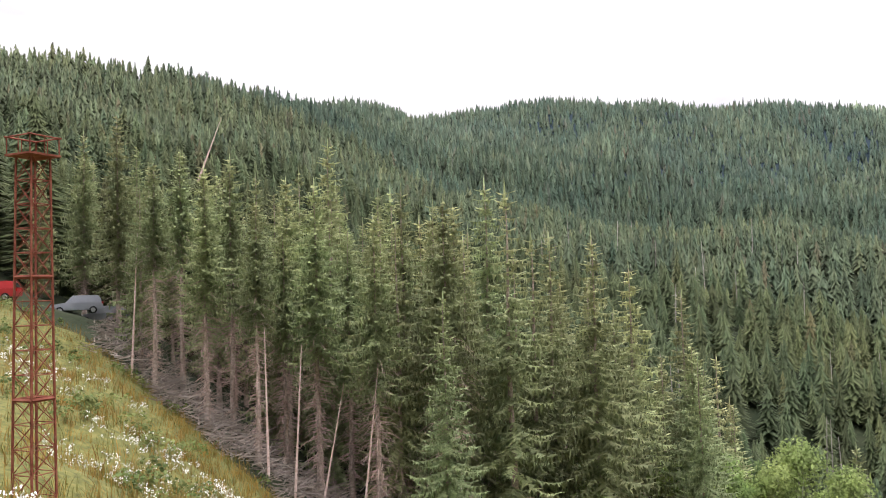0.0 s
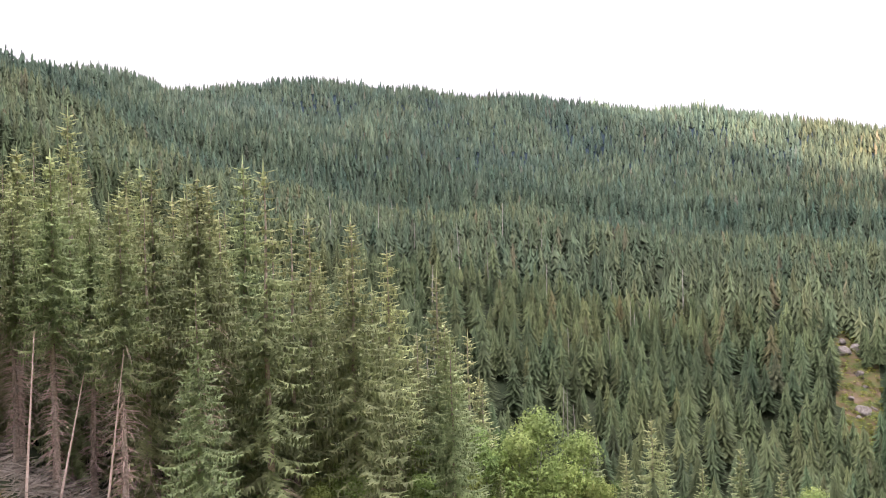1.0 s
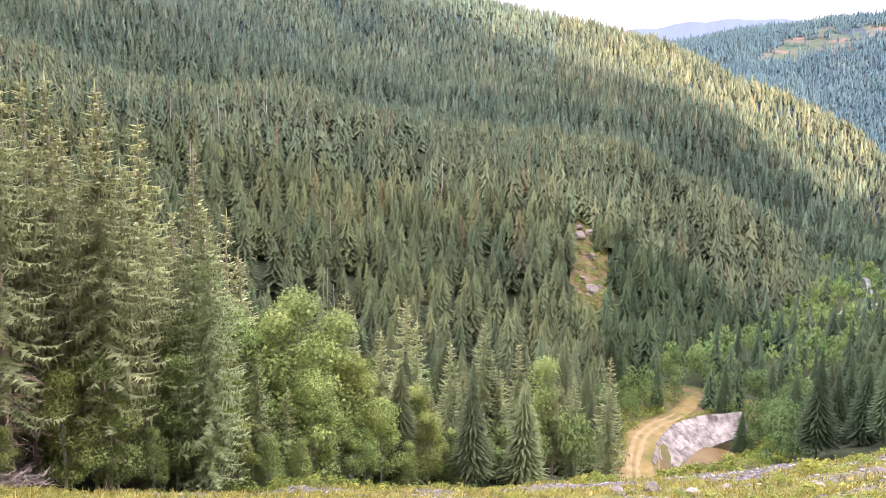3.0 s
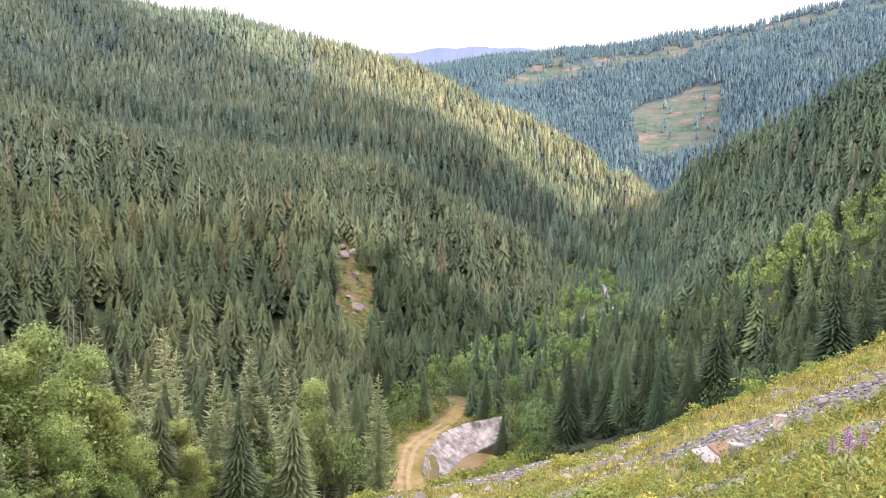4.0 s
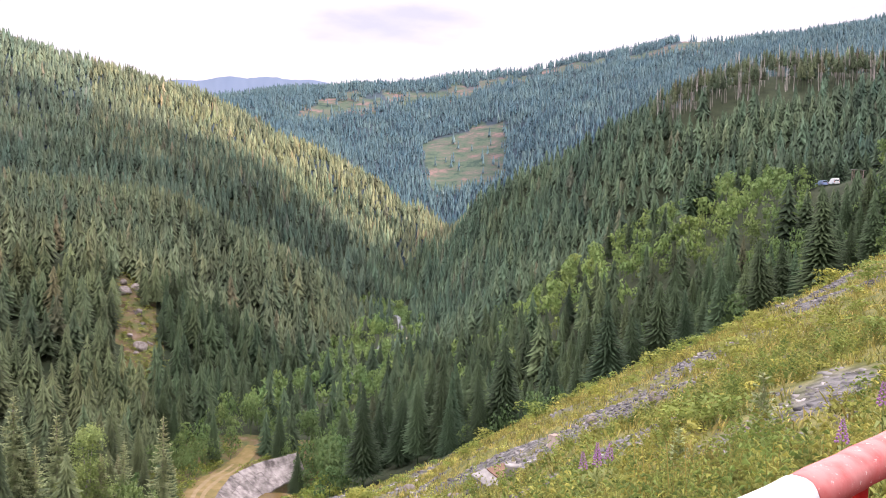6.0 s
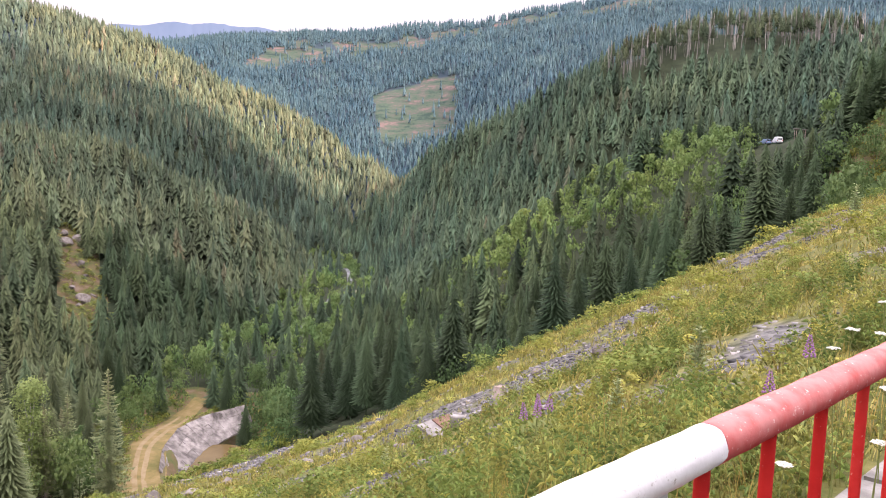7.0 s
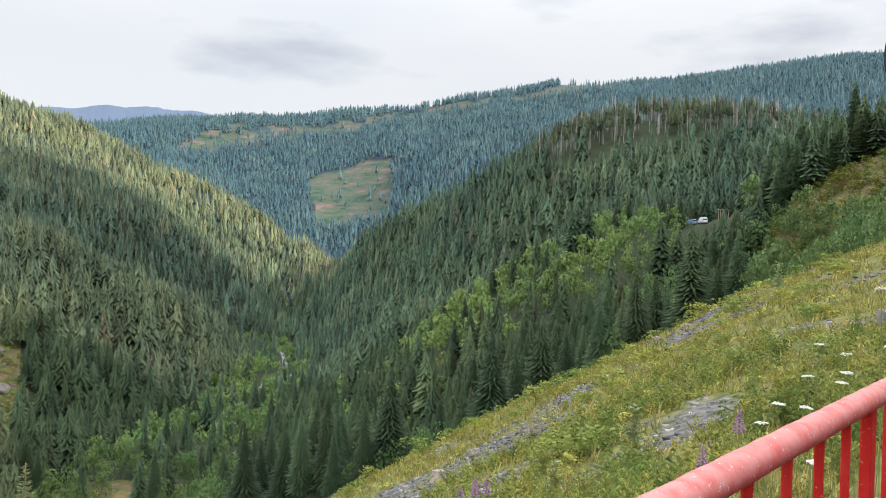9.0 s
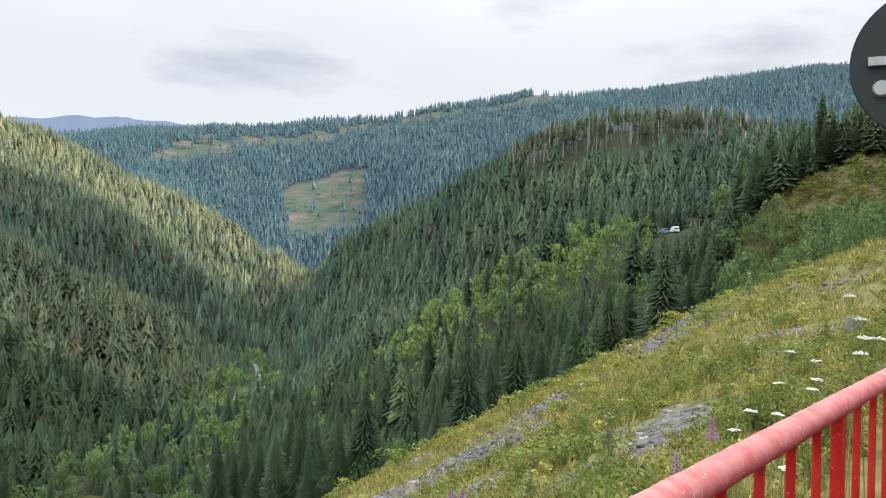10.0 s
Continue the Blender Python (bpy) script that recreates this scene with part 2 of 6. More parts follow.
# near and far edge of the valley bottom: distance, height
VAL_R = [110, 95, 90, 90, 90, 90, 100, 120, 140, 150, 150, 175, 220, 250, 240, 180, 165, 165, 165, 165, 160, 150, 130, 120]
VAL_Z = [9, 4.4, -0.2, -7, -14, -25, -38, -50, -56, -59, -60, -62, -64, -66, -64, -59, -45, -37, -27, -17, -10, -2, 10, 20]
FOOT_R = [140, 150, 150, 150, 150, 150, 150, 165, 190, 220, 260, 300, 420, 520, 340, 240, 215, 205, 205, 205, 190, 180, 170, 170]
FOOT_Z = [20, 8, 0, -8, -14, -28, -42, -52, -57, -59, -61, -64, -67, -69, -66, -55, -41, -32, -21, -10, -1, 6, 12, 16]
# first hill on both sides of the valley: distance, height
HILL_R = [300, 300, 300, 300, 300, 350, 380, 400, 420, 430, 430, 440, 470, 600, 430, 370, 330, 310, 290, 270, 235, 230, 250, 300]
HILL_E = {-60: 14, -28: 9.5, -22: 9, -16: 8, -10: 6.5, 0: 3.6, 11: 1.4, 17: 0.8, 22: 1.4, 27: 0.5, 32.6: -0.8, 40: -0.8, 44.7: -1.4, 48.6: -3.7, 50.6: -4.5, 53.4: -5.5, 56.3: -7.2, 57.6: -10.4, 60: -8.4,
          63: -10.4, 67: -7.2, 70: -5.6, 74.4: -2.7, 77: -0.8, 81: 1.0, 84.7: 2.0, 88.4: 2.1, 90.6: 2.3, 92: 3.4, 93.2: 4.8, 95.4: 5.5, 99.2: 6.8, 110: 6, 130: 4}
# the hollow behind the first hill
DIP_R = [400, 420, 420, 430, 450, 560, 610, 630, 640, 640, 630, 600, 600, 660, 520, 470, 430, 410, 390, 370, 330, 330, 380, 450]
DIP_E = {-60: 15, -28: 11.8, -22: 11.5, -16: 11, -10: 9, 0: 5.6, 11: 3.4, 17: 2.4, 22: 2.6, 27: 1.6, 32.6: 0.4, 40: 0.3, 44.7: -0.4, 48.6: -2.8, 50.6: -4.2, 53.4: -5.8, 57: -8.2, 60: -7.6,
         63: -8.4, 67: -7.4, 73: -5.4, 78: -4, 84: -2.4, 90: -1.2, 95: 2, 100: 4, 110: 5.5, 130: 4}
# skyline ridges: distance, elevation of the tree tops
RIDGE_R = [500, 550, 560, 600, 700, 960, 1050, 1060, 1040, 980, 920, 860, 830, 820, 760, 640, 580, 570, 590, 620, 640, 640, 700, 800]
RIDGE_E = {-60: 16.2, -28: 16.1, -22: 15.7, -16: 15.2, -10: 14.3, -5: 13.3, 0: 12.8, 5: 13.3, 11: 13.1, 20: 12.3, 28: 11.2, 33: 10.8, 38: 9.7, 43.6: 8.7, 46.6: 8.5, 49.3: 7.3, 53.2: 4.9, 57.1: 3.0, 59.4: 2.0, 60.2: 0.7,
           61.4: 0.8, 62.6: 0.0, 63.4: -1.4, 64.4: 0.6, 65.4: 2.0, 69.2: 3.2, 71.6: 4.6, 73.9: 6.2, 77: 8.2, 79: 9.0, 81: 9.7, 84.6: 10.5, 88.3: 10.5, 92: 9.9, 95: 9, 100: 8, 110: 6, 130: 4}
# foot of the far mountain and its skyline: elevations
FAR_E = [9, 9, 9, 9, 8, 7, 7, 7, 6, 4, 2, 1, -0.6, -1.4, -1.8, 0, 2.6, 5, 6, 6.4, 6.6, 6.8, 6, 4]
TOP_E = [10, 10, 10, 10, 9, 8, 8, 8, 7, 6, 7, 7.8, 8.2, 8.4, 8.8, 9.4, 10.4, 11, 11.2, 11.8, 12.1, 12.5, 12, 6]
CREST_AZ = 20.5      # the crest road runs square to this bearing
TREE_H = 16.0


def rise(r, deg):
    return EYE + r * np.tan(np.radians(deg))


def knots(az):
    """Distances and heights of the land's profile along each bearing."""
    f = lambda table: np.interp(az, list(table), list(table.values())) if isinstance(table, dict) else np.interp(az, BEARING, table)
    off = np.cos(np.radians(az - CREST_AZ))
    edge = np.clip(1.15 / np.maximum(off, 0.05), 1.15, 6.0)
    rim_r, rim_z = f(RIM_R), rise(f(RIM_R), f(RIM_E))
    even = rim_z * (24 - edge) / (rim_r - edge)
    bowl = np.interp(az, [-60, -28, -22, -16, -10, 0, 10], [-1.0, -3.6, -4.8, -5.8, -7.0, -8.5, -9.3])
    z24 = np.where(az < 10, bowl, even)
    ridge_r = f(RIDGE_R)
    r = [0 * az, edge, 0 * az + 24, rim_r, f(VAL_R), f(FOOT_R), f(HILL_R), f(DIP_R), ridge_r, ridge_r + 130, 0 * az + 1350, 0 * az + 2350, 0 * az + 4400]
    z = [0 * az, 0 * az, z24, rim_z, f(VAL_Z), f(FOOT_Z), rise(f(HILL_R), f(HILL_E)), rise(f(DIP_R), f(DIP_E)), rise(ridge_r, f(RIDGE_E)) - TREE_H,
         rise(ridge_r, f(RIDGE_E)) - TREE_H - 45, rise(1350, f(FAR_E)), rise(2350, f(TOP_E)) - 14, rise(4400, f(TOP_E) - 4)]
    return np.array(r), np.array(z)


GRID_R = np.concatenate([[0.0, 0.6], np.geomspace(1.0, 4400, 230)])
GRID_AZ = np.arange(-64.0, 134.01, 0.5)


def profile(az):
    r, z = knots(np.asarray(az, float))
    return np.array([np.interp(GRID_R, r[:, i], z[:, i]) for i in range(r.shape[1])])


def soften(a, n, axis):
    k = np.hanning(2 * n + 3)[1:-1]
    k /= k.sum()
    pad = [(0, 0), (0, 0)]
    pad[axis] = (n, n)
    return np.apply_along_axis(lambda v: np.convolve(v, k, 'valid'), axis, np.pad(a, pad, mode='edge'))


HEIGHTS = profile(GRID_AZ)
smooth = soften(soften(HEIGHTS, 1, 1), 2, 0)
fade = np.clip((GRID_R - 8) / 12, 0, 1)[None, :]
HEIGHTS = HEIGHTS * (1 - fade) + smooth * fade
_aa, _rr = np.meshgrid(np.radians(GRID_AZ), GRID_R, indexing='ij')
_gx, _gy = _rr * np.sin(_aa), _rr * np.cos(_aa)
waves = np.zeros_like(_gx)
wave_rng = np.random.RandomState(4)
for wl_m in (600, 260, 120, 55, 24, 9, 4):
    for k in range(4):
        th, ph = wave_rng.uniform(0, 6.28, 2)
        amp = 0.011 * wl_m * np.clip((_rr / wl_m - 1.2) / 2, 0, 1)
        waves += amp * np.sin((_gx * math.cos(th) + _gy * math.sin(th)) * 6.283 / wl_m + ph)
HEIGHTS += waves


def shade_mountain(x, y):
    """An unseen mountain added behind the viewer to shade the near valley: a broad back, its steep eastern flank fitted
    to the shadow's edge.
    """
    flank = (640 - 0.145 * y - x) / 0.225
    far = np.clip(1.25 - np.hypot(x, y) / 3200, 0.1, 1)
    return np.maximum(np.minimum(2150 * np.clip((-y - 900) / 600, 0, 1) * far, flank), 0)


HEIGHTS = np.maximum(HEIGHTS, shade_mountain(_gx, _gy) - 150)
POOL = (169.0 * math.sin(radians(51.2)), 169.0 * math.cos(radians(51.2)))
# the hollow below the slope paving
_edge = np.interp(_rr, [153, 157, 168, 181, 189, 197, 203], [47.6, 47.9, 48.4, 49.3, 50.7, 53.2, 57.0])
_in = np.clip((np.degrees(_aa) - _edge) * _rr * 0.01745 / 3.5, 0, 1) * np.clip((56.0 - np.degrees(_aa)) / 1.5, 0, 1) * np.clip((_rr - 147) / 8, 0, 1) * np.clip((205 - _rr) / 6, 0, 1)
HEIGHTS -= 4.6 * _in


def ground(x, y):
    """Height of the land at places in the view's sector."""
    x, y = np.asarray(x, float), np.asarray(y, float)
    az, r = np.degrees(np.arctan2(x, y)), np.hypot(x, y)
    ia = np.clip((az - GRID_AZ[0]) / 0.5, 0, len(GRID_AZ) - 1.001)
    ir = np.clip(np.interp(r, GRID_R, np.arange(len(GRID_R))), 0, len(GRID_R) - 1.001)
    a, b = ia.astype(int), ir.astype(int)
    u, v = ia - a, ir - b
    h = HEIGHTS
    return (h[a, b] * (1 - u) + h[a + 1, b] * u) * (1 - v) + (h[a, b + 1] * (1 - u) + h[a + 1, b + 1] * u) * v


def polar(az, r):
    return r * np.sin(np.radians(az)), r * np.cos(np.radians(az))


def vnoise(x, y, scale, seed):
    """Smooth value noise, 0 to 1."""
    x, y = np.asarray(x, float) / scale, np.asarray(y, float) / scale
    i, j = np.floor(x).astype(np.int64), np.floor(y).astype(np.int64)
    u, v = x - i, y - j
    u, v = u * u * (3 - 2 * u), v * v * (3 - 2 * v)

    def h(a, b):
        q = (a * 374761393 + b * 668265263 + seed * 974634777) & 0xffffffff
        q = ((q ^ (q >> 13)) * 1274126177) & 0xffffffff
        return ((q ^ (q >> 16)) & 0xffff) / 65535.0
    return (h(i, j) * (1 - u) + h(i + 1, j) * u) * (1 - v) + (h(i, j + 1) * (1 - u) + h(i + 1, j + 1) * u) * v


def cleared(a, r, el):
    """Felled patches and pastures on the far mountain."""
    wob = (vnoise(a, el, 1.1, 5) - 0.5) * 1.3 + (vnoise(a, el, 0.35, 6) - 0.5) * 0.5
    left = np.interp(el, [0.6, 1.5, 2.5, 3.9, 4.4, 4.9, 5.5], [62.6, 61.9, 61.5, 61.2, 62.4, 64.2, 65.4])
    right = np.interp(el, [0.6, 1.3, 1.9, 4.0, 5.6], [62.8, 65.4, 67.2, 67.1, 67.4])
    cut = (r > 1150) & (r < 2000) & (a > left + 0.5 * wob) & (a < right + 0.3 * wob) & (el < 5.5 + 0.25 * wob) & (el > 0.8 + 0.5 * wob)
    band = np.interp(a, [53, 54, 56, 58, 60.7, 64, 69, 74, 78, 82, 85], [5.6, 5.9, 6.5, 6.8, 7.2, 7.5, 8.7, 9.7, 10.3, 10.85, 11.0])
    thick = np.interp(a, [52.6, 54, 56, 58, 60.7, 64, 69, 74, 78, 82, 84.5], [0, 0.55, 0.75, 0.65, 0.4, 0.38, 0.36, 0.28, 0.32, 0.22, 0])
    streak = (vnoise(a - 2.2 * el, el * 3.5, 0.8, 31) - 0.5) + 0.6 * (vnoise(a - 2.2 * el, el * 3.5, 0.3, 32) - 0.5)
    top = (r > 1600) & (np.abs(el - band + 0.2 * wob) < thick * (0.85 + 1.5 * streak))
    return cut | top


AX = Vector((math.cos(radians(CREST_AZ)), -math.sin(radians(CREST_AZ)), 0))    # along the crest, to the right
NX = Vector((math.sin(radians(CREST_AZ)), math.cos(radians(CREST_AZ)), 0))     # out over the bank


def bank_cover(x, y):
    """High where plants cover the bank, low on bare slate: long patches lying along the contour."""
    u, w = x * AX.x + y * AX.y, x * NX.x + y * NX.y
    w = w + 1.5 * vnoise(u, w, 7.0, 2)
    n = 0.105 + 0.45 * vnoise(u / 1.9, w, 2.4, 3) + 0.33 * vnoise(u / 1.4, w, 1.0, 9) + 0.16 * vnoise(u, w, 0.4, 12)
    a, r = np.degrees(np.arctan2(x, y)), np.hypot(x, y)
    # bare slate slides: along the crest, out from it, half length, half width, depth
    for u0, w0, long, wide, deep in ((7.4, 6.3, 3.2, 1.0, 0.42), (11.0, 4.4, 2.6, 0.9, -0.22), (15.5, 6.0, 3.6, 1.2, -0.16), (10.2, 5.9, 1.4, 0.4, 0.08), (5.4, 4.5, 1.2, 0.4, 0.2), (14.2, 10.2, 2.2, 1.0, 0.3), (12.4, 9.0, 2.6, 0.7, 0.22), (25.0, 14.2, 3.6, 1.3, 0.3),
                                     (16.0, 14.4, 2.6, 1.4, 0.26), (9.8, 8.4, 1.6, 0.5, 0.24), (19.0, 10.6, 5.0, 0.35, 0.26), (8.6, 2.8, 0.7, 0.25, 0.12), (11.6, 2.7, 0.9, 0.25, 0.14), (75.0, 20.0, 9.0, 2.2, 0.4),
                                     (42.0, 15.2, 6.0, 1.2, 0.28), (24.5, 30.0, 4.0, 2.5, 0.22), (45.0, 62.0, 14.0, 6.0, 0.28), (48.0, 85.0, 14.0, 12.0, 0.32), (30.0, 60.0, 8.0, 5.0, 0.26), (60.0, 24.0, 4.0, 1.0, 0.22)):
        n = n - deep * np.exp(-((u - u0) / long) ** 2 - ((w - w0 - 0.75) / wide) ** 2)
    n = n - 0.06 * np.clip((62 - a) / 20, 0, 1)
    return n + 0.6 * np.clip((12 - a) / 14, 0, 1) + 0.03 * np.clip((7 - r) / 5, 0, 1)


# ---- mesh helpers ----
def mesh_np(name, verts, tris, mats, tint=None, mat_index=None, smooth_faces=False, normals=None):
    me = bpy.data.meshes.new(name)
    verts, tris = np.asarray(verts, np.float32), np.asarray(tris, np.int32)
    me.vertices.add(len(verts))
    me.vertices.foreach_set("co", verts.ravel())
    n = tris.shape[1]
    me.loops.add(tris.size)
    me.loops.foreach_set("vertex_index", tris.ravel())
    me.polygons.add(len(tris))
    me.polygons.foreach_set("loop_start", np.arange(0, tris.size, n, dtype=np.int32))
    me.polygons.foreach_set("loop_total", np.full(len(tris), n, np.int32))
    for m in mats:
        me.materials.append(m)
    if mat_index is not None:
        me.polygons.foreach_set("material_index", np.asarray(mat_index, np.int32))
    if smooth_faces:
        me.polygons.foreach_set("use_smooth", np.ones(len(tris), bool))
    if tint is not None:
        at = me.attributes.new("tint", 'FLOAT_COLOR', 'POINT')
        at.data.foreach_set("color", np.concatenate([np.asarray(tint, np.float32), np.ones((len(verts), 1), np.float32)], 1).ravel())
    if normals is not None:
        at = me.attributes.new("custom_normal", 'FLOAT_VECTOR', 'POINT')
        at.data.foreach_set("vector", np.asarray(normals, np.float32).ravel())
    me.update(calc_edges=True)
    return me


def outward(v, f, nrm):
    """Turns each face so that it looks the way its soft foliage normals point."""
    v, f, nrm = np.asarray(v, float), np.array(f), np.asarray(nrm, float)
    g = np.cross(v[f[:, 1]] - v[f[:, 0]], v[f[:, 2]] - v[f[:, 0]])
    back = (g * nrm[f].mean(1)).sum(1) < 0
    f[back] = f[back][:, ::-1]
    return f


def unit(n):
    return n / np.maximum(np.linalg.norm(n, axis=-1, keepdims=True), 1e-6)


def scatter(protos, x, y, z, height, width, yaw, which, tint, lean=0.02, seed=1):
    """Joins many placed copies of small prototype meshes (unit height) into one vertex and triangle array."""
    rng = np.random.RandomState(seed)
    vs, fs, ts, ns, base = [], [], [], [], 0
    for i, (pv, pf, *more) in enumerate(protos):
        vert_tone = more[0] if more else np.ones(len(pv))
        pn = more[1] if len(more) > 1 else None
        k = np.nonzero(which == i)[0]
        if not len(k):
            continue
        c, s = np.cos(yaw[k])[:, None], np.sin(yaw[k])[:, None]
        px, py, pz = pv[None, :, 0] * width[k, None], pv[None, :, 1] * width[k, None], pv[None, :, 2] * height[k, None]
        lx, ly = rng.normal(0, lean, (2, len(k), 1))
        v = np.stack([x[k, None] + px * c - py * s + pz * lx, y[k, None] + px * s + py * c + pz * ly, z[k, None] + pz], -1)
        f = pf[None] + (base + np.arange(len(k)) * len(pv))[:, None, None]
        vs.append(v.reshape(-1, 3)), fs.append(f.reshape(-1, 3))
        t = np.repeat(tint[k][:, None, :], len(pv), 1)
        t = t * vert_tone[None, :, None]
        ts.append(t.reshape(-1, 3))
        if pn is None:
            base += len(k) * len(pv)
            continue
        nx, ny, nz = pn[None, :, 0], pn[None, :, 1], np.repeat(pn[None, :, 2], len(k), 0)
        ns.append(np.stack([nx * c - ny * s, nx * s + ny * c, nz], -1).reshape(-1, 3))
        base += len(k) * len(pv)
    return np.concatenate(vs), np.concatenate(fs), np.concatenate(ts), (np.concatenate(ns) if ns else None)


def part(name, data, material=None, parent=None, label=""):
    """Links a bmesh or mesh as one object, under a thing or a part."""
    if isinstance(data, bmesh.types.BMesh):
        me = bpy.data.meshes.new(name)
        data.to_mesh(me)
        data.free()
    else:
        me = data
    if material:
        me.materials.append(material)
    ob = new(name, me)
    if parent:
        ob.parent = parent
    if label:
        ob["label"] = label
    return ob


def tube(bm, a, b, ra, rb=None, sides=8):
    """A tapered round bar from a to b."""
    a, b = Vector(a), Vector(b)
    m = Matrix.Translation((a + b) / 2) @ (b - a).to_track_quat("Z", "Y").to_matrix().to_4x4()
    bmesh.ops.create_cone(bm, cap_ends=True, segments=sides, radius1=ra, radius2=ra if rb is None else rb, depth=(b - a).length, matrix=m)


def box(bm, size, m=Matrix()):
    bmesh.ops.create_cube(bm, size=1, matrix=m @ Matrix.Diagonal((*size, 1)))


# ---- the land ----
def build_ground():
    back_az = np.concatenate([np.arange(134.4, 172, 0.4), np.arange(172.0, 294.01, 2.0)])
    br = GRID_R
    back = []
    for a in back_az:
        x, y = polar(a, br)
        h = np.maximum(30 * np.clip((br - 12) / 200, 0, 1), shade_mountain(x, y))
        back.append(np.where(br < 9, 0, h))
    back = np.array(back)
    w = np.clip(np.minimum((back_az - 134) / 15, (296 - back_az) / 15), 0, 1)[:, None]
    back = back * w + (1 - w) * np.where((back_az < 215)[:, None], HEIGHTS[-1][None], HEIGHTS[0][None])
    az = np.concatenate([GRID_AZ, back_az])
    h = np.concatenate([HEIGHTS, back])
    x, y = polar(az[:, None], GRID_R[None, :])
    na, nr = h.shape
    verts = np.stack([x, y, h], -1).reshape(-1, 3)
    i, j = np.meshgrid(np.arange(na), np.arange(nr - 1), indexing='ij')
    i2 = (i + 1) % na
    quads = np.stack([i * nr + j, i * nr + j + 1, i2 * nr + j + 1, i2 * nr + j], -1).reshape(-1, 4)[:, ::-1]
    fa, fr = az[i.ravel()] + 0.25, GRID_R[j.ravel()]
    rim = np.interp(fa, BEARING, RIM_R)
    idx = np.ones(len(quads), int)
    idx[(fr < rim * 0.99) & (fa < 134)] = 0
    fz = h[i.ravel(), j.ravel()]
    el = np.degrees(np.arctan2(fz - EYE, np.maximum(fr, 1)))
    idx[fr > 700] = 5
    idx[(np.abs(fa - (42.6 + (-8 - el) * 0.2)) < 1.3) & (fr > 190) & (fr < 500) & (el > -13) & (el < -4.5)] = 4
    idx[(fa > 43.5) & (fa < 55) & (fr > 128) & (fr < 225)] = 4
    idx[(fa > 91.5) & (fr > 150) & (fr < 226)] = 4
    flat = (fr < 9) & ((fa > 112) | (fa < -70))
    idx[flat] = 3
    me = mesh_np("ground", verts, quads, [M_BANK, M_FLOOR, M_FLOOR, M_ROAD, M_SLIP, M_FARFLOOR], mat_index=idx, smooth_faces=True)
    cover = me.attributes.new("cover", 'FLOAT', 'POINT')
    cover.data.foreach_set("value", bank_cover(verts[:, 0], verts[:, 1]).astype(np.float32))
    va, vr = np.repeat(az, nr), np.tile(GRID_R, na)
    vel = np.degrees(np.arctan2(verts[:, 2] - EYE, np.maximum(vr, 1)))
    felled = me.attributes.new("felled", 'FLOAT', 'POINT')
    felled.data.foreach_set("value", cleared(va, vr, vel).astype(np.float32))
    return tagged(new("ground", me), "grassy bank, wooded valley sides and cleared mountain slopes", "ground", kind="structure")


build_ground()


# ---- woods ----
def conifer(tiers, boughs, seed, bare=0.0, full=0.95, tip_shading=1.0):
    """A small spruce of unit height and unit half-width: ragged skirts of drooping boughs round a thin stem. Pale young
    tips and dark insides also paint in light and gap shade.
    """
    rng = np.random.RandomState(seed)
    v, f, c, nr = [], [], [], []
    step = (1 - bare) / tiers
    for t in range(tiers):
        q = (t + rng.uniform(0, 0.4)) / tiers
        u = bare + (1 - bare) * q
        rad = min(1.0, 0.82 + q * 1.8) * (1 - q) ** full * rng.uniform(0.85, 1.12) + 0.04
        n = max(3, int(round(boughs * (0.55 + 0.45 * (1 - q)))))
        a0, ox, oy = rng.uniform(0, 6.28), rng.normal(0, 0.02), rng.normal(0, 0.02)
        top = min(1.0, u + step * rng.uniform(1.5, 2.1))
        b = len(v)
        v.append((ox, oy, top))
        nr.append((0, 0, 1.0))
        # Inner needles darkened in colour, standing in for shade between boughs.
        c.append(1 - 0.3 * tip_shading)
        lift = step * 0.55
        for k in range(n):
            for tip in (1, 0):
                a = a0 + 6.283 * (k + (0 if tip else 0.5) + rng.uniform(-0.22, 0.22)) / n
                rr = rad * (rng.uniform(0.78, 1.18) if tip else rng.uniform(0.4, 0.62))
                z = max(0.005, u - step * rng.uniform(0.1, 0.7)) if tip else u + lift * rng.uniform(0.4, 1.3)
                v.append((ox + math.cos(a) * rr, oy + math.sin(a) * rr, z))
                nr.append((math.cos(a) * 0.8 + rng.normal(0, 0.12), math.sin(a) * 0.8 + rng.normal(0, 0.12), (0.5 if tip else 0.25) + rng.normal(0, 0.1)))
                c.append((1 + rng.uniform(0.05, 0.3) * tip_shading) * (1 + 0.2 * max(0.0, q - 0.5)) if tip else 1 - rng.uniform(0.15, 0.35) * tip_shading)
        m = 2 * n
        f += [(b, b + 1 + k, b + 1 + (k + 1) % m) for k in range(m)]
    b = len(v)
    for k in range(3):
        a = k * 2.094
        v.append((math.cos(a) * 0.05, math.sin(a) * 0.05, 0.0))
        nr.append((math.cos(a), math.sin(a), 0.2))
    v.append((0, 0, 1.0))
    nr.append((0, 0, 1.0))
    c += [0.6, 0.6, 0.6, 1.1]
    f += [(b, b + 1, b + 3), (b + 1, b + 2, b + 3), (b + 2, b, b + 3)]
    v, nr = np.array(v), unit(np.array(nr))
    return v, outward(v * np.array([0.2, 0.2, 1]), np.array(f), nr), np.array(c), nr


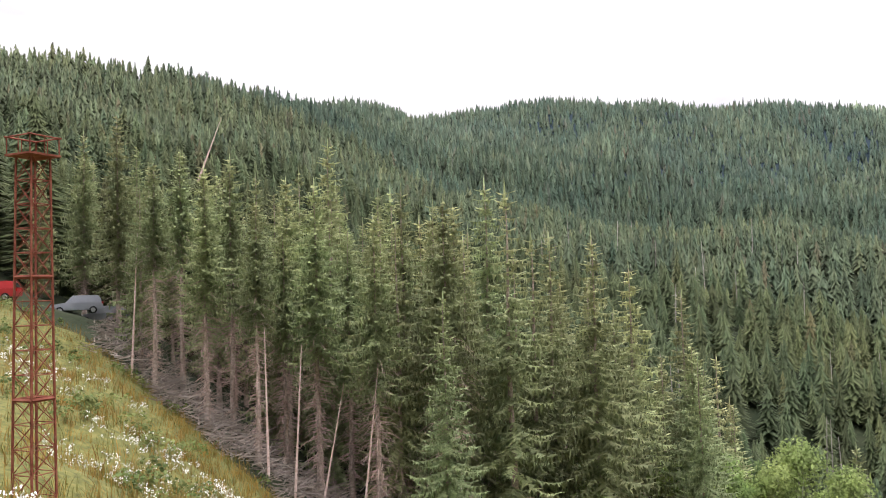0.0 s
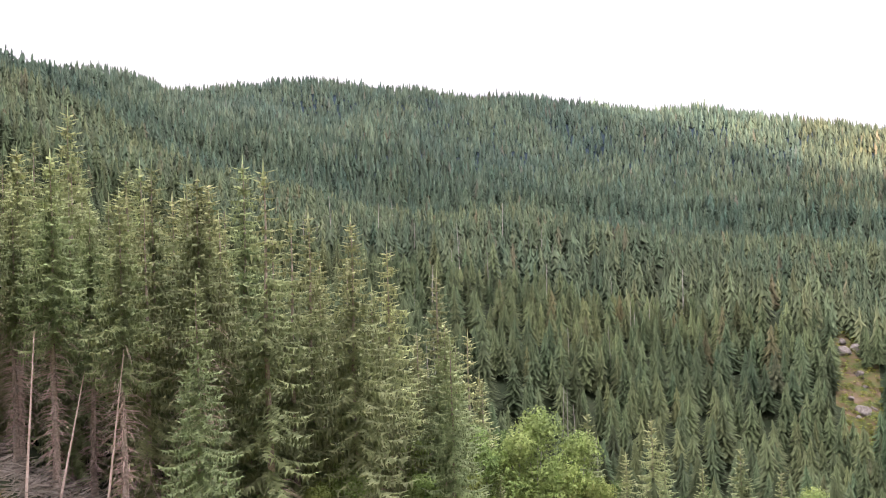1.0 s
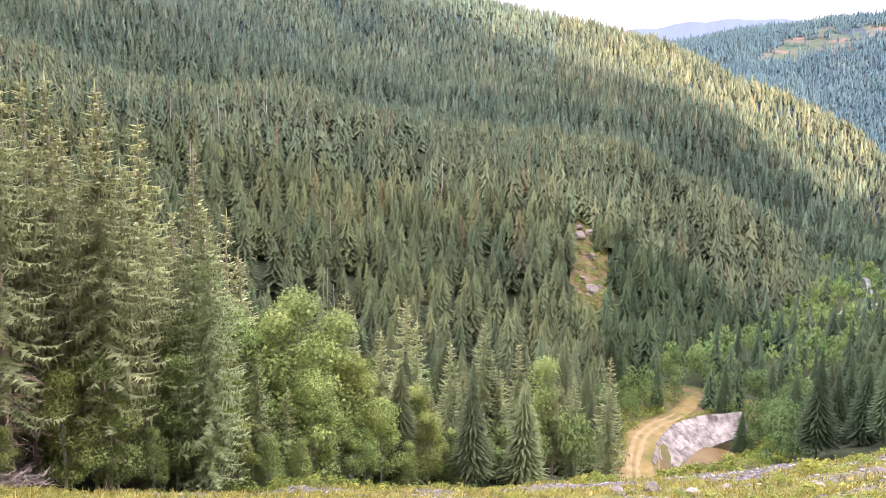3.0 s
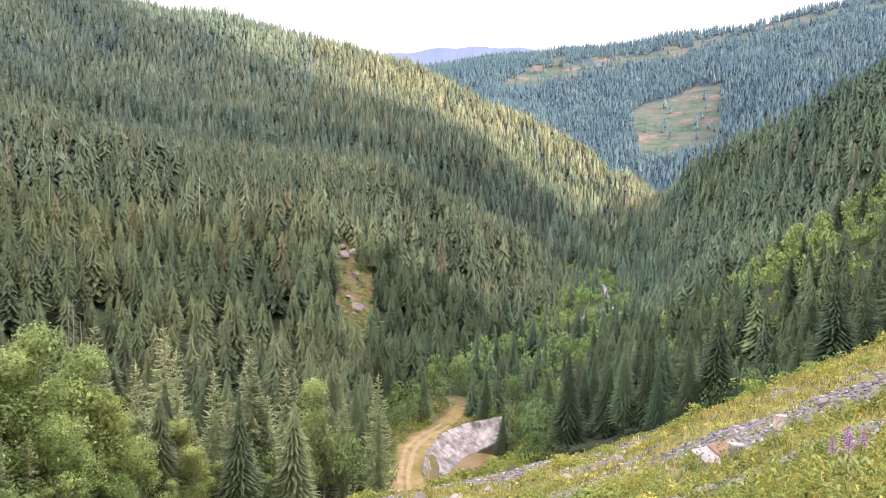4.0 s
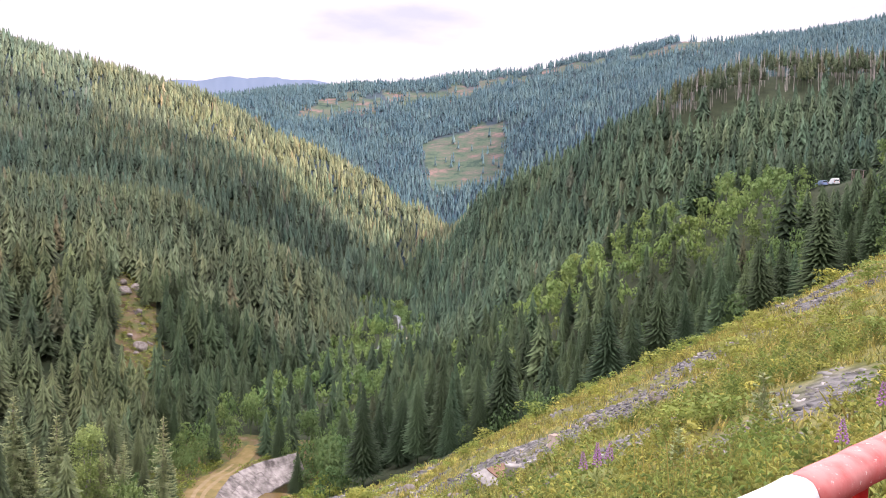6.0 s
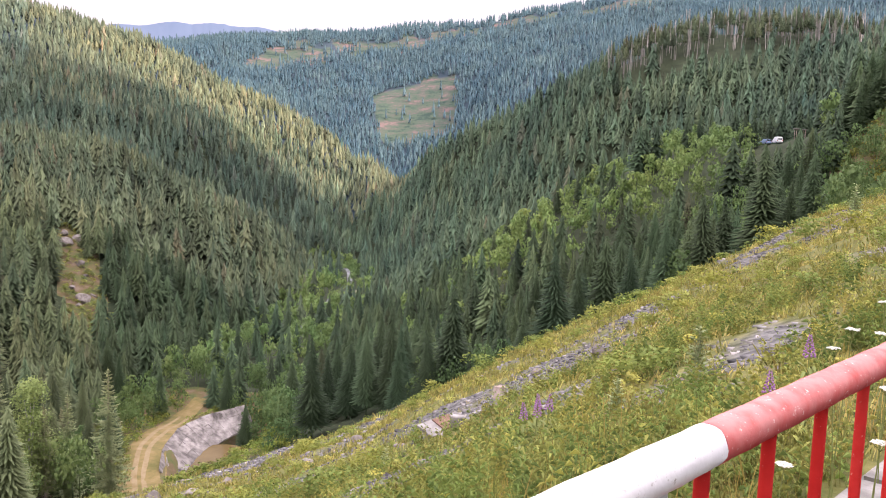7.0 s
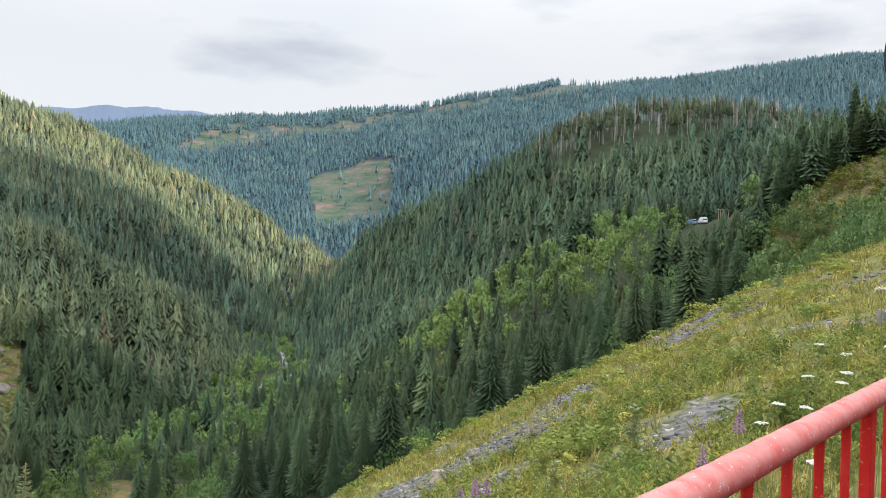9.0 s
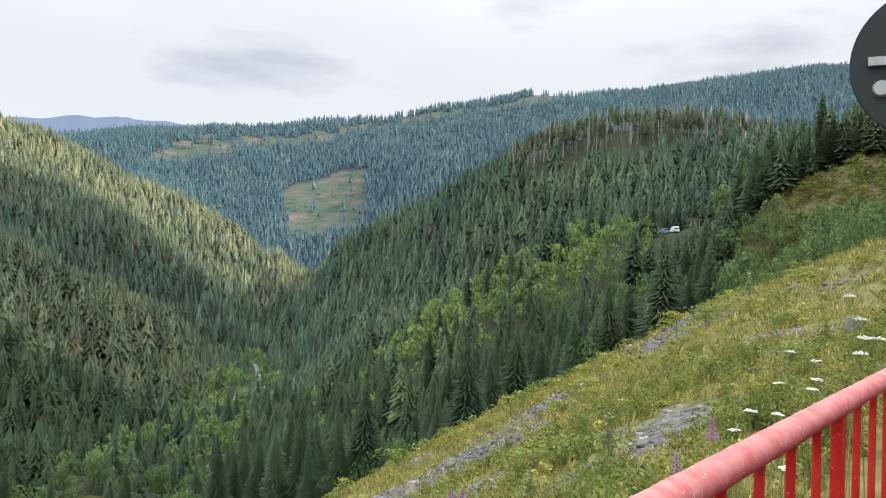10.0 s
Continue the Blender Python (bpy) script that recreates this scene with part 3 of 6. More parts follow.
def leafball(lumps, leaves, seed, size=0.16):
    """A broad-leaved crown of unit height and half-width: leaf sprays over several uneven lumps, and a stem."""
    rng = np.random.RandomState(seed)
    v, f, nr, c = [], [], [], []
    centres = [(rng.normal(0, 0.3), rng.normal(0, 0.3), rng.uniform(0.3, 0.78), rng.uniform(0.3, 0.5)) for _ in range(lumps)] + [(0, 0, 0.72, 0.42)]
    for _ in range(leaves):
        cx, cy, cz, cr = centres[rng.randint(len(centres))]
        d = rng.normal(0, 1, 3)
        d /= np.linalg.norm(d)
        if d[2] < -0.5:
            d[2] *= -1
        p = np.array([cx, cy, cz]) + d * np.array([cr, cr, cr * 0.55]) * rng.uniform(0.75, 1.05)
        q = rng.normal(0, 1, 3) + d * 1.2
        q /= np.linalg.norm(q)
        t1 = np.cross(q, rng.normal(0, 1, 3))
        t1 /= np.linalg.norm(t1)
        t2 = np.cross(q, t1)
        s = size * rng.uniform(0.6, 1.3)
        b = len(v)
        sz = np.array([1, 1, 0.6])
        v += [p + t1 * s * sz, p + t2 * s * 0.8 * sz, p - t1 * s * sz, p - t2 * s * 0.8 * sz]
        f += [(b, b + 1, b + 2), (b, b + 2, b + 3)]
        nr += [d + np.array([0, 0, 0.45]) + rng.normal(0, 0.16, 3)] * 4
        c += [rng.uniform(0.86, 1.14)] * 4
    b = len(v)
    nr += [np.array([0, 0, 1.0])] * 4
    c += [0.6] * 4
    for k in range(3):
        v.append(np.array([math.cos(k * 2.1) * 0.05, math.sin(k * 2.1) * 0.05, 0]))
    v.append(np.array([0, 0, 0.7]))
    f += [(b, b + 1, b + 3), (b + 1, b + 2, b + 3), (b + 2, b, b + 3)]
    v, nr = np.array(v, float), unit(np.array(nr))
    return v, outward(v, np.array(f), nr), np.array(c), nr


def jittered(az0, az1, r0, r1, gap, seed):
    """Places spread evenly over a sector, about gap metres apart."""
    rng = np.random.RandomState(seed)
    n = int((r1 * r1 - r0 * r0) * radians(az1 - az0) / 2 / gap ** 2)
    r = np.sqrt(rng.uniform(r0 * r0, r1 * r1, n * 2))
    a = rng.uniform(az0, az1, n * 2)
    x, y = polar(a, r)
    cell = gap * 0.85
    _, first = np.unique(np.stack([np.floor(x / cell), np.floor(y / cell)], 1), axis=0, return_index=True)
    return x[first], y[first], a[first], r[first], rng


def hues(rng, n, brown=0.02, spread=0.2):
    """Per-tree hue: mostly green, some yellower, a few dry."""
    v = np.clip(rng.normal(1.0, spread, n), 0.55, 1.6)
    warm = rng.normal(0.0, 0.05, n)
    t = np.stack([v * (1 + warm), v, v * (1 - warm * 0.5)], 1)
    dry = rng.uniform(0, 1, n) < brown
    t[dry] *= np.array([1.3, 0.98, 1.05])
    return t


def thinned(a, r):
    """The half-felled strip below the crest of the opposite ridge."""
    top = np.interp(a, BEARING, RIDGE_R)
    return (a > 77.3) & (a < 95) & (r > top - np.interp(a, [77, 82, 88, 91, 95], [25, 70, 75, 50, 40])) & (r < top + 30)


def open_ground(a, r, x, y):
    """True where no forest stands: the bank, the track yard, the river bed, clearings."""
    z = ground(x, y)
    el = np.degrees(np.arctan2(z - EYE, r))
    rim = np.interp(a, BEARING, RIM_R)
    bare = r < rim + 2
    bare |= (r > 138) & (r < 222) & (a > np.interp(r, [140, 155, 180, 215], [44.2, 44.6, 45.8, 49.6])) & (a < np.interp(r, [140, 155, 180, 215], [53.4, 53.2, 52.6, 51.0]))
    bare |= (r > 220) & (r < 620) & (np.abs(a - np.interp(r, [220, 330, 430, 560, 620], [53, 57.5, 60.3, 59.6, 59])) < np.interp(r, [220, 380, 400, 450, 470, 620], [0.35, 0.35, 0.8, 0.8, 0.35, 0.5]))
    slip = np.interp(el, [-13, -11, -8, -5.5, -5], [0.2, 1.7, 1.0, 0.7, 0.1])
    bare |= (r > 200) & (r < 500) & (np.abs(a - (42.6 + (-8 - el) * 0.18)) < slip) & (el > -13.0) & (el < -5.0)
    bare |= cleared(a, r, el) & ((vnoise(x, y, 7.0, 77) < 0.86))
    bare |= (a > 93.4) & (r > 165) & (r < 222) & (el > 2.1)
    bare |= (a > 87.0) & (a < 90.4) & (r > 234) & (r < 284)
    bare |= (a > 43.6) & (r < np.where(a < 54.4, 168, 116))
    bare |= np.hypot(x - POOL[0], y - POOL[1]) < 19
    bare |= thinned(a, r) & (vnoise(x, y, 6.0, 78) < 0.8)
    bare |= (np.abs(a - 30.9) < 0.35) & (r > 420) & (r < 450)
    return bare, z, el


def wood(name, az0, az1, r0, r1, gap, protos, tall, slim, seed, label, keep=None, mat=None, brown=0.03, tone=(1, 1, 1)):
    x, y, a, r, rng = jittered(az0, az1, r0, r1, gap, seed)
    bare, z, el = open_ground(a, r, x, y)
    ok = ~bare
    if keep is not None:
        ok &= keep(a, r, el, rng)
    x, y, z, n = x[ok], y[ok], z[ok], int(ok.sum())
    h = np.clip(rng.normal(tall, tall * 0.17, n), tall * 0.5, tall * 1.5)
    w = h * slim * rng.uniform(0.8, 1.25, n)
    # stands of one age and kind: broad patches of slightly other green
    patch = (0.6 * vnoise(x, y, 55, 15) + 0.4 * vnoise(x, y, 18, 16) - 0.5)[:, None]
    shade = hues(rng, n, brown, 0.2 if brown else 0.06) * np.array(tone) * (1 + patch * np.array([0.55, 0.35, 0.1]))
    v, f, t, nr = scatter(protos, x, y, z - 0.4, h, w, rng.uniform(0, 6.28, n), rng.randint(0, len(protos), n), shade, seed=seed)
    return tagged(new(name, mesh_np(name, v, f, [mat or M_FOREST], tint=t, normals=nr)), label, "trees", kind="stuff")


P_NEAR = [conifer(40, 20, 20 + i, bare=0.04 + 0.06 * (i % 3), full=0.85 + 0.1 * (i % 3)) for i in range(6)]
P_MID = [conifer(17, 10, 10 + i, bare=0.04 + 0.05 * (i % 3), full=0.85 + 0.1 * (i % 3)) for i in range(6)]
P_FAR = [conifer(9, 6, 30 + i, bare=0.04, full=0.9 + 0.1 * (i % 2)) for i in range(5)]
P_TINY = [conifer(5, 4, 50 + i, tip_shading=0.7) for i in range(4)]
P_HAZE = [conifer(3, 4, 60 + i, tip_shading=0.3) for i in range(4)]
P_BUSHY = [leafball(7, 420, 90 + i, 0.06) for i in range(5)]
P_LEAF = [leafball(6, 130, 70 + i, 0.105) for i in range(5)]


def broad_patch(a, r, el, rng):
    """Share of broad-leaved trees: along the valley bottom and on the hill beside the dam."""
    p = np.zeros(len(a))
    axis = np.interp(r, [150, 220, 330, 430, 560, 620], [49, 53, 57.5, 60.3, 59.6, 59])
    p[(np.abs(a - axis) < np.interp(r, [150, 300, 620], [9, 3.5, 1.6])) & (r < 640) & (a > 40)] = 0.8
    p[(a > 64) & (r < 300)] = 0.22
    clump = vnoise(a, r / 14.0, 2.2, 51)
    crest = np.interp(a, [64, 70, 78, 86, 92], [300, 268, 240, 205, 175])
    p = np.where((a > 64) & (a < 93) & (r > crest) & (r < 345), np.clip((clump - 0.18) * 3.2, 0.25, 0.95), p)
    p = np.where((a > 91.5) & (r < 216), 1.0, p)
    p[(a > 91.6) & (r > 216)] = 0.0
    p[(a > 12) & (a < 45) & (r < 190)] = 0.45
    return p


def is_broad(a, r, el, rng):
    return rng.uniform(0, 1, len(a)) < broad_patch(a, r, el, rng)


def is_spruce(a, r, el, rng):
    return rng.uniform(0, 1, len(a)) >= broad_patch(a, r, el, rng)


def near_side(a, r, el, rng):
    """Only the slopes that face the valley, up to just behind the skyline."""
    return is_spruce(a, r, el, rng) & (r < np.interp(a, BEARING, RIDGE_R) + 60)


wood("spruce_wood", -31, 44, 92, 190, 5.8, P_NEAR, 15, 0.23, 101, "dense green spruce wood on the near valley side", is_spruce, tone=(1.16, 1.12, 0.84))
wood("spruce_wood", -31, 44, 190, 330, 6.0, P_MID, 14, 0.25, 121, "green spruce wood low on the hillside", is_spruce, tone=(1.2, 1.16, 0.9))
# Same spruces as to the left; the darker tone paints their shade in.
wood("shaded_spruce_wood", 44, 112, 92, 210, 5.4, P_NEAR, 13.5, 0.23, 111, "green spruce wood below the bank, shade in its darker tone", is_spruce, tone=(0.64, 0.76, 0.56))
wood("shaded_spruce_wood", 44, 112, 210, 330, 5.6, P_MID, 13.5, 0.25, 131, "green spruce wood on the hill beside the dam, shade in its darker tone", is_spruce, tone=(0.68, 0.8, 0.64))
wood("broadleaf_wood", 10, 112, 95, 235, 5.4, P_BUSHY, 8.5, 0.36, 102, "mid-green broad-leaved trees round the valley bottom", is_broad, mat=M_BROAD, brown=0.0, tone=(0.46, 0.6, 0.5))
wood("broadleaf_wood", 10, 112, 235, 640, 5.6, P_LEAF, 8.5, 0.36, 112, "light green broad-leaved trees on the hill and along the stream", is_broad, mat=M_BROAD, brown=0.0, tone=(0.64, 0.8, 0.64))
wood("spruce_wood", 92.0, 105, 221, 262, 4.6, P_NEAR, 14, 0.23, 141, "dense dark spruces on top of the knoll", tone=(0.72, 0.9, 0.62))
wood("hillside_wood", -31, 58, 330, 560, 6.0, P_FAR, 14, 0.26, 103, "spruce forest covering the steep hillside", near_side, tone=(1.2, 1.17, 1.04))
wood("hillside_wood", -31, 60, 560, 760, 6.0, P_FAR, 14, 0.26, 143, "spruce forest high on the steep hillside", near_side, tone=(1.0, 1.08, 1.1))
# Ridge's shaded look is put into a darker tone, not another spruce.
wood("opposite_wood", 58, 105, 330, 700, 6.0, P_FAR, 15, 0.255, 113, "spruce forest on the opposite ridge, shade in its darker tone", near_side, tone=(0.86, 1.02, 0.98))
# Slightly blue tone, painting in haze with distance.
wood("ridge_wood", -31, 40, 700, 1200, 6.0, P_TINY, 13.5, 0.26, 104, "spruce forest on the distant ridge", near_side, tone=(1.06, 1.12, 1.22))
# Brighter, warmer tone paints extra sunlight into these trees' colour.
wood("spur_wood", 40, 75, 700, 1100, 5.4, P_TINY, 12.5, 0.27, 114, "sunlit spruce forest on the valley spur, more sunlight painted into its tone", near_side, tone=(1.3, 1.18, 1.1))
# Strong blue tones here put the far slope's haze into the needle colour.
wood("saddle_wood", 57, 80, 840, 1230, 8, P_TINY, 17, 0.2, 106, "spruce forest at the foot of the far mountain, tinted blue for haze", tone=(0.62, 0.9, 1.3), brown=0.0)
wood("mountain_wood", 45, 108, 1200, 2420, 9.8, P_HAZE, 19, 0.22, 105, "spruce forest on the far mountain, haze blue in its tint", tone=(0.58, 0.84, 1.6), brown=0.0)


# ---- single trees at the wood's edge ----
def spruce_parts(seed, height=18.0, bare=0.3, whorls=36, reach=2.5, thin=False):
    """Trunk, live crown and dead lower branches of one spruce, as three meshes."""
    rng = np.random.RandomState(seed)
    v, f, t = [], [], []
    tv, tf = [], []
    rings, sides = 9, 8
    for k in range(rings):
        z = height * k / (rings - 1)
        rad = 0.21 * height / 18 * (1 - 0.93 * k / (rings - 1)) * (1.35 if k == 0 else 1)
        for s in range(sides):
            a = 6.283 * s / sides
            tv.append((math.cos(a) * rad + 0.05 * math.sin(k * 1.3 + seed), math.sin(a) * rad, z - (0.5 if k == 0 else 0)))
    for k in range(rings - 1):
        for s in range(sides):
            a, b = k * sides + s, k * sides + (s + 1) % sides
            tf.append((a, b, b + sides, a + sides))
    trunk = mesh_np("trunk", tv, tf, [M_BARK], smooth_faces=True)

    def bough(z, a, length, dip, hue, n):
        d, side = np.array([math.cos(a), math.sin(a), 0]), np.array([-math.sin(a), math.cos(a), 0])
        pts = []
        for k in range(n + 1):
            u = k / n
            pts.append(np.array([0, 0, z]) + d * length * u + np.array([0, 0, length * (-dip * u + 0.55 * dip * u * u * u)]))
        for k in range(1, n + 1):
            u = k / n
            p, back = pts[k], pts[k - 1]
            wide = length * (0.17 * (1 - u) + 0.07) * rng.uniform(0.5, 1.4)
            for sg in (-1, 1):
                b = len(v)
                for at in (0.0, 0.5):
                    b = len(v)
                    reach_out = wide * rng.uniform(0.5, 1.3)
                    root = back + (p - back) * at
                    tip = root + side * sg * reach_out + d * reach_out * rng.uniform(0.1, 0.9) + np.array([0, 0, -reach_out * rng.uniform(0.05, 1.0)])
                    v.extend([root, root + (p - back) * 0.6 + d * 0.03, tip])
                    f.append((b, b + 1, b + 2))
                    t.extend([hue * rng.uniform(0.8, 1.05), hue, hue * rng.uniform(0.95, 1.2)])
            b = len(v)
            hang = (back + p) / 2 + np.array([rng.normal(0, 0.08), rng.normal(0, 0.08), -rng.uniform(0.15, 0.6) * (0.45 + 0.28 * length)])
            v.extend([back, p, hang])
            f.append((b, b + 1, b + 2))
            t.extend([hue * 0.85] * 3)
        b = len(v)
        v.extend([pts[-1] + side * 0.12, pts[-1] - side * 0.12, pts[-1] + d * 0.35 + np.array([0, 0, 0.08])])
        f.append((b, b + 1, b + 2))
        t.extend([hue * 1.05] * 3)

    for w in range(whorls):
        q = (w + rng.uniform(0, 0.6)) / whorls
        z = height * (bare + (1 - bare) * q ** 0.93)
        length = reach * min(1, 0.6 + 1.6 * q) * (1 - q) ** 0.9 * rng.uniform(0.8, 1.12) + 0.12
        n = 8 if q < 0.7 else 6
        a0 = rng.uniform(0, 6.28)
        cone = max(0.0, (q - 0.62) / 0.38)
        for s in range(n):
            if thin and rng.uniform() < 0.35:
                continue
            hue = np.array([1 + 0.05 * cone, 1 - 0.04 * cone, 1 - 0.1 * cone]) * rng.uniform(0.78, 1.18)
            bough(z + rng.uniform(-0.25, 0.25), a0 + 6.283 * s / n + rng.uniform(-0.35, 0.35), length * rng.uniform(0.65, 1.2), 0.12 + 0.5 * (1 - q) * rng.uniform(0.6, 1.3), hue, 12 if length > 1.2 else 6)
    b = len(v)
    v.extend([np.array([0.09, 0, height * 0.96]), np.array([-0.09, 0.05, height * 0.96]), np.array([0, 0, height * 1.03])])
    f.append((b, b + 1, b + 2))
    t.extend([np.ones(3)] * 3)
    v = np.array(v)
    nr = v * np.array([1, 1, 0])
    nr = unit(unit(nr) * 0.75 + np.array([0, 0, 0.55]) + np.repeat(rng.normal(0, 0.3, (len(v) // 3, 3)), 3, 0))
    crown = mesh_np("crown", v, outward(v, f, nr), [M_SPRUCE], tint=np.array(t), normals=nr)
    dv, df = [], []
    for k in range(int(230 * min(1.5, bare / 0.3))):
        z = height * rng.uniform(0.07, bare + 0.12)
        a, length = rng.uniform(0, 6.283), rng.uniform(0.4, 1.8) * (0.4 + 0.6 * min(1, z / (height * bare)))
        d, side = np.array([math.cos(a), math.sin(a), 0]), np.array([-math.sin(a), math.cos(a), 0])
        p0, p1 = np.array([0, 0, z]), np.array([0, 0, z]) + d * length * 0.6 + np.array([0, 0, -0.12 * length])
        p2 = p1 + d * length * 0.4 + side * rng.normal(0, 0.15) + np.array([0, 0, -0.3 * length])
        for pa, pb, wd in ((p0, p1, 0.022), (p1, p2, 0.014)):
            b = len(dv)
            up = np.array([0, 0, wd])
            dv.extend([pa + up, pa - up, pb - up * 0.6, pb + up * 0.6, pa + side * wd, pa - side * wd, pb - side * wd * 0.6, pb + side * wd * 0.6])
            df.extend([(b, b + 1, b + 2, b + 3), (b + 4, b + 5, b + 6, b + 7)])
    twigs = mesh_np("deadwood", dv, df, [M_DEAD]) if dv else None
    return trunk, crown, twigs


def spruce_tree(seed, label, **kw):
    thing = tagged(new("spruce_tree"), label, "tree", group="spruces at the wood's edge")
    trunk, crown, twigs = spruce_parts(seed, **kw)
    part("trunk", trunk, None, thing)
    part("crown", crown, None, thing)
    if twigs:
        part("deadwood", twigs, None, thing, "dry pinkish-brown dead lower twigs")
    return thing


def broad_parts(seed, height=9.0, leaves=15000, spread=0.24, leaf=0.0105, hue=(1, 1, 1)):
    """Stem with limbs, and a crown of many leaf sprays in uneven lumps."""
    rng = np.random.RandomState(seed)
    bm = bmesh.new()
    tube(bm, (0, 0, -0.4), (rng.normal(0, 0.15), rng.normal(0, 0.15), height * 0.55), 0.13 * height / 9, 0.07 * height / 9, 7)
    lumps = []
    for k in range(30):
        a, z = rng.uniform(0, 6.283), rng.uniform(0.2, 0.93)
        rad = height * spread * min(1.0, 0.5 + 1.4 * z) * min(1.0, 1.9 * (1 - z)) * rng.uniform(0.3, 1.05)
        c = np.array([math.cos(a) * rad, math.sin(a) * rad, z * height])
        lumps.append((c, height * rng.uniform(0.06, 0.125)))
        tube(bm, (0, 0, max(0.15, z - 0.3) * height), tuple(c), 0.035, 0.012, 5)
    lumps.append((np.array([0, 0, height * 0.9]), height * 0.09))
    stem = bpy.data.meshes.new("trunk")
    bm.to_mesh(stem)
    bm.free()
    stem.materials.append(M_BIRCH)
    k = rng.randint(0, len(lumps), leaves)
    c, r = np.array([l[0] for l in lumps])[k], np.array([l[1] for l in lumps])[k]
    d = rng.normal(0, 1, (leaves, 3))
    d /= np.linalg.norm(d, axis=1)[:, None]
    p = c + d * r[:, None] * rng.uniform(0.55, 1.1, (leaves, 1)) * np.array([1.15, 1.15, 0.85])
    q = d * 0.8 + rng.normal(0, 0.8, (leaves, 3)) + np.array([0, 0, 0.4])
    q /= np.linalg.norm(q, axis=1)[:, None]
    t1 = np.cross(q, rng.normal(0, 1, (leaves, 3)))
    t1 /= np.linalg.norm(t1, axis=1)[:, None]
    t2 = np.cross(q, t1)
    s = height * leaf * rng.uniform(0.5, 1.1, (leaves, 1))
    v = np.stack([p + t1 * s, p + t2 * s * 0.6, p - t1 * s, p - t2 * s * 0.6], 1).reshape(-1, 3)
    f = np.arange(leaves * 4).reshape(-1, 4)
    tint = np.repeat(rng.uniform(0.75, 1.25, (leaves, 1)) * np.ones(3), 4, 0)
    nr = np.repeat(unit(d + np.array([0, 0, 0.4]) + rng.normal(0, 0.35, (leaves, 3))), 4, 0)
    return stem, mesh_np("crown", v, outward(v, f, nr), [M_BROAD], tint=tint * np.array(hue), normals=nr)


def broad_tree(seed, label, name="birch_tree", **kw):
    thing = tagged(new(name), label, "tree", group="broad-leaved trees below the bank")
    stem, crown = broad_parts(seed, **kw)
    part("trunk", stem, None, thing)
    part("crown", crown, None, thing)
    return thing


def at_bearing(az, r, sink=0.1):
    x, y = polar(az, r)
    return x, y, float(ground(x, y)) - sink


def stand(proto, az, r, height, base_height, yaw, used):
    """Puts the proto itself at its first place and copies at all later ones."""
    s = height / base_height
    x, y, z = at_bearing(az, r)
    m = pose(x, y, z, 0, 0, yaw)
    ob = proto if proto not in used else copy_thing(proto, m)
    used.add(proto)
    ob.matrix_basis = m @ Matrix.Diagonal((s, s, s, 1))
    return ob


SPRUCES = [spruce_tree(3, "tall green spruce with bare lower trunk and brown dead branches", bare=0.46, reach=2.3),
           spruce_tree(5, "tall spruce with drooping olive-green boughs and cone-heavy top", bare=0.22, reach=2.7),
           spruce_tree(8, "sparse old spruce with its grey trunk showing", bare=0.16, reach=2.8, thin=True, whorls=34),
           spruce_tree(11, "slim green spruce with long bare trunk", bare=0.54, reach=2.1),
           spruce_tree(14, "full young spruce green down to the ground", bare=0.05, reach=3.0, whorls=40)]
used_trees = set()
# bearing, tip elevation, distance, kind
EDGE = [(-21.5, 11.9, 76, 1), (-19.3, 8.9, 60, 3), (-16.1, 8.6, 57, 0), (-12.8, 6.3, 54, 3), (-8.8, 7.5, 56, 0), (-4.8, 5.3, 53, 0), (-0.1, -0.4, 47, 4),
        (4.4, 6.9, 58, 2), (10.2, 3.2, 62, 1), (-2.8, 7.0, 68, 1), (16.0, -0.8, 80, 4), (3.0, 7.2, 76, 1), (-7.8, 10.3, 88, 1), (12.6, 1.2, 74, 1),
        (-14.4, 9.2, 64, 0), (-10.7, 7.8, 66, 3), (-17.6, 9.6, 68, 3), (-6.6, 4.4, 62, 0), (7.3, 3.6, 70, 4), (1.4, 3.6, 60, 4), (-23.5, 10.6, 84, 1), (-26.0, 8.6, 88, 4)]
tree_rng = random.Random(7)
for az, tip, r, kind in EDGE:
    z = at_bearing(az, r)[2]
    stand(SPRUCES[kind], az, r, EYE + r * math.tan(radians(tip)) - z, 18.0, tree_rng.uniform(0, 360), used_trees)
# more spruces behind the first row
placed = [polar(a, r) for a, _, r, _ in EDGE]
tries = 0
while len(placed) < 92 and tries < 4000:
    tries += 1
    az, r = tree_rng.uniform(-34, 19), tree_rng.uniform(52, 104)
    x, y = polar(az, r)
    if r < np.interp(az, BEARING, RIM_R) + 3 or min((x - px) ** 2 + (y - py) ** 2 for px, py in placed) < 4.4 ** 2:
        continue
    if az < -21.5 and r < 84:
        continue
    tip = np.interp(az, [-34, -21, -12, -4, 4, 10, 15, 19], [10, 10, 8.6, 7, 5.5, 2.5, -2, -6]) + tree_rng.uniform(-3.5, 0.5)
    h = EYE + r * math.tan(radians(tip)) - at_bearing(az, r)[2]
    if 6 < h < 34:
        placed.append((x, y))
        stand(SPRUCES[tree_rng.choice([0, 1, 1, 2, 3, 4])], az, r, h, 18.0, tree_rng.uniform(0, 360), used_trees)

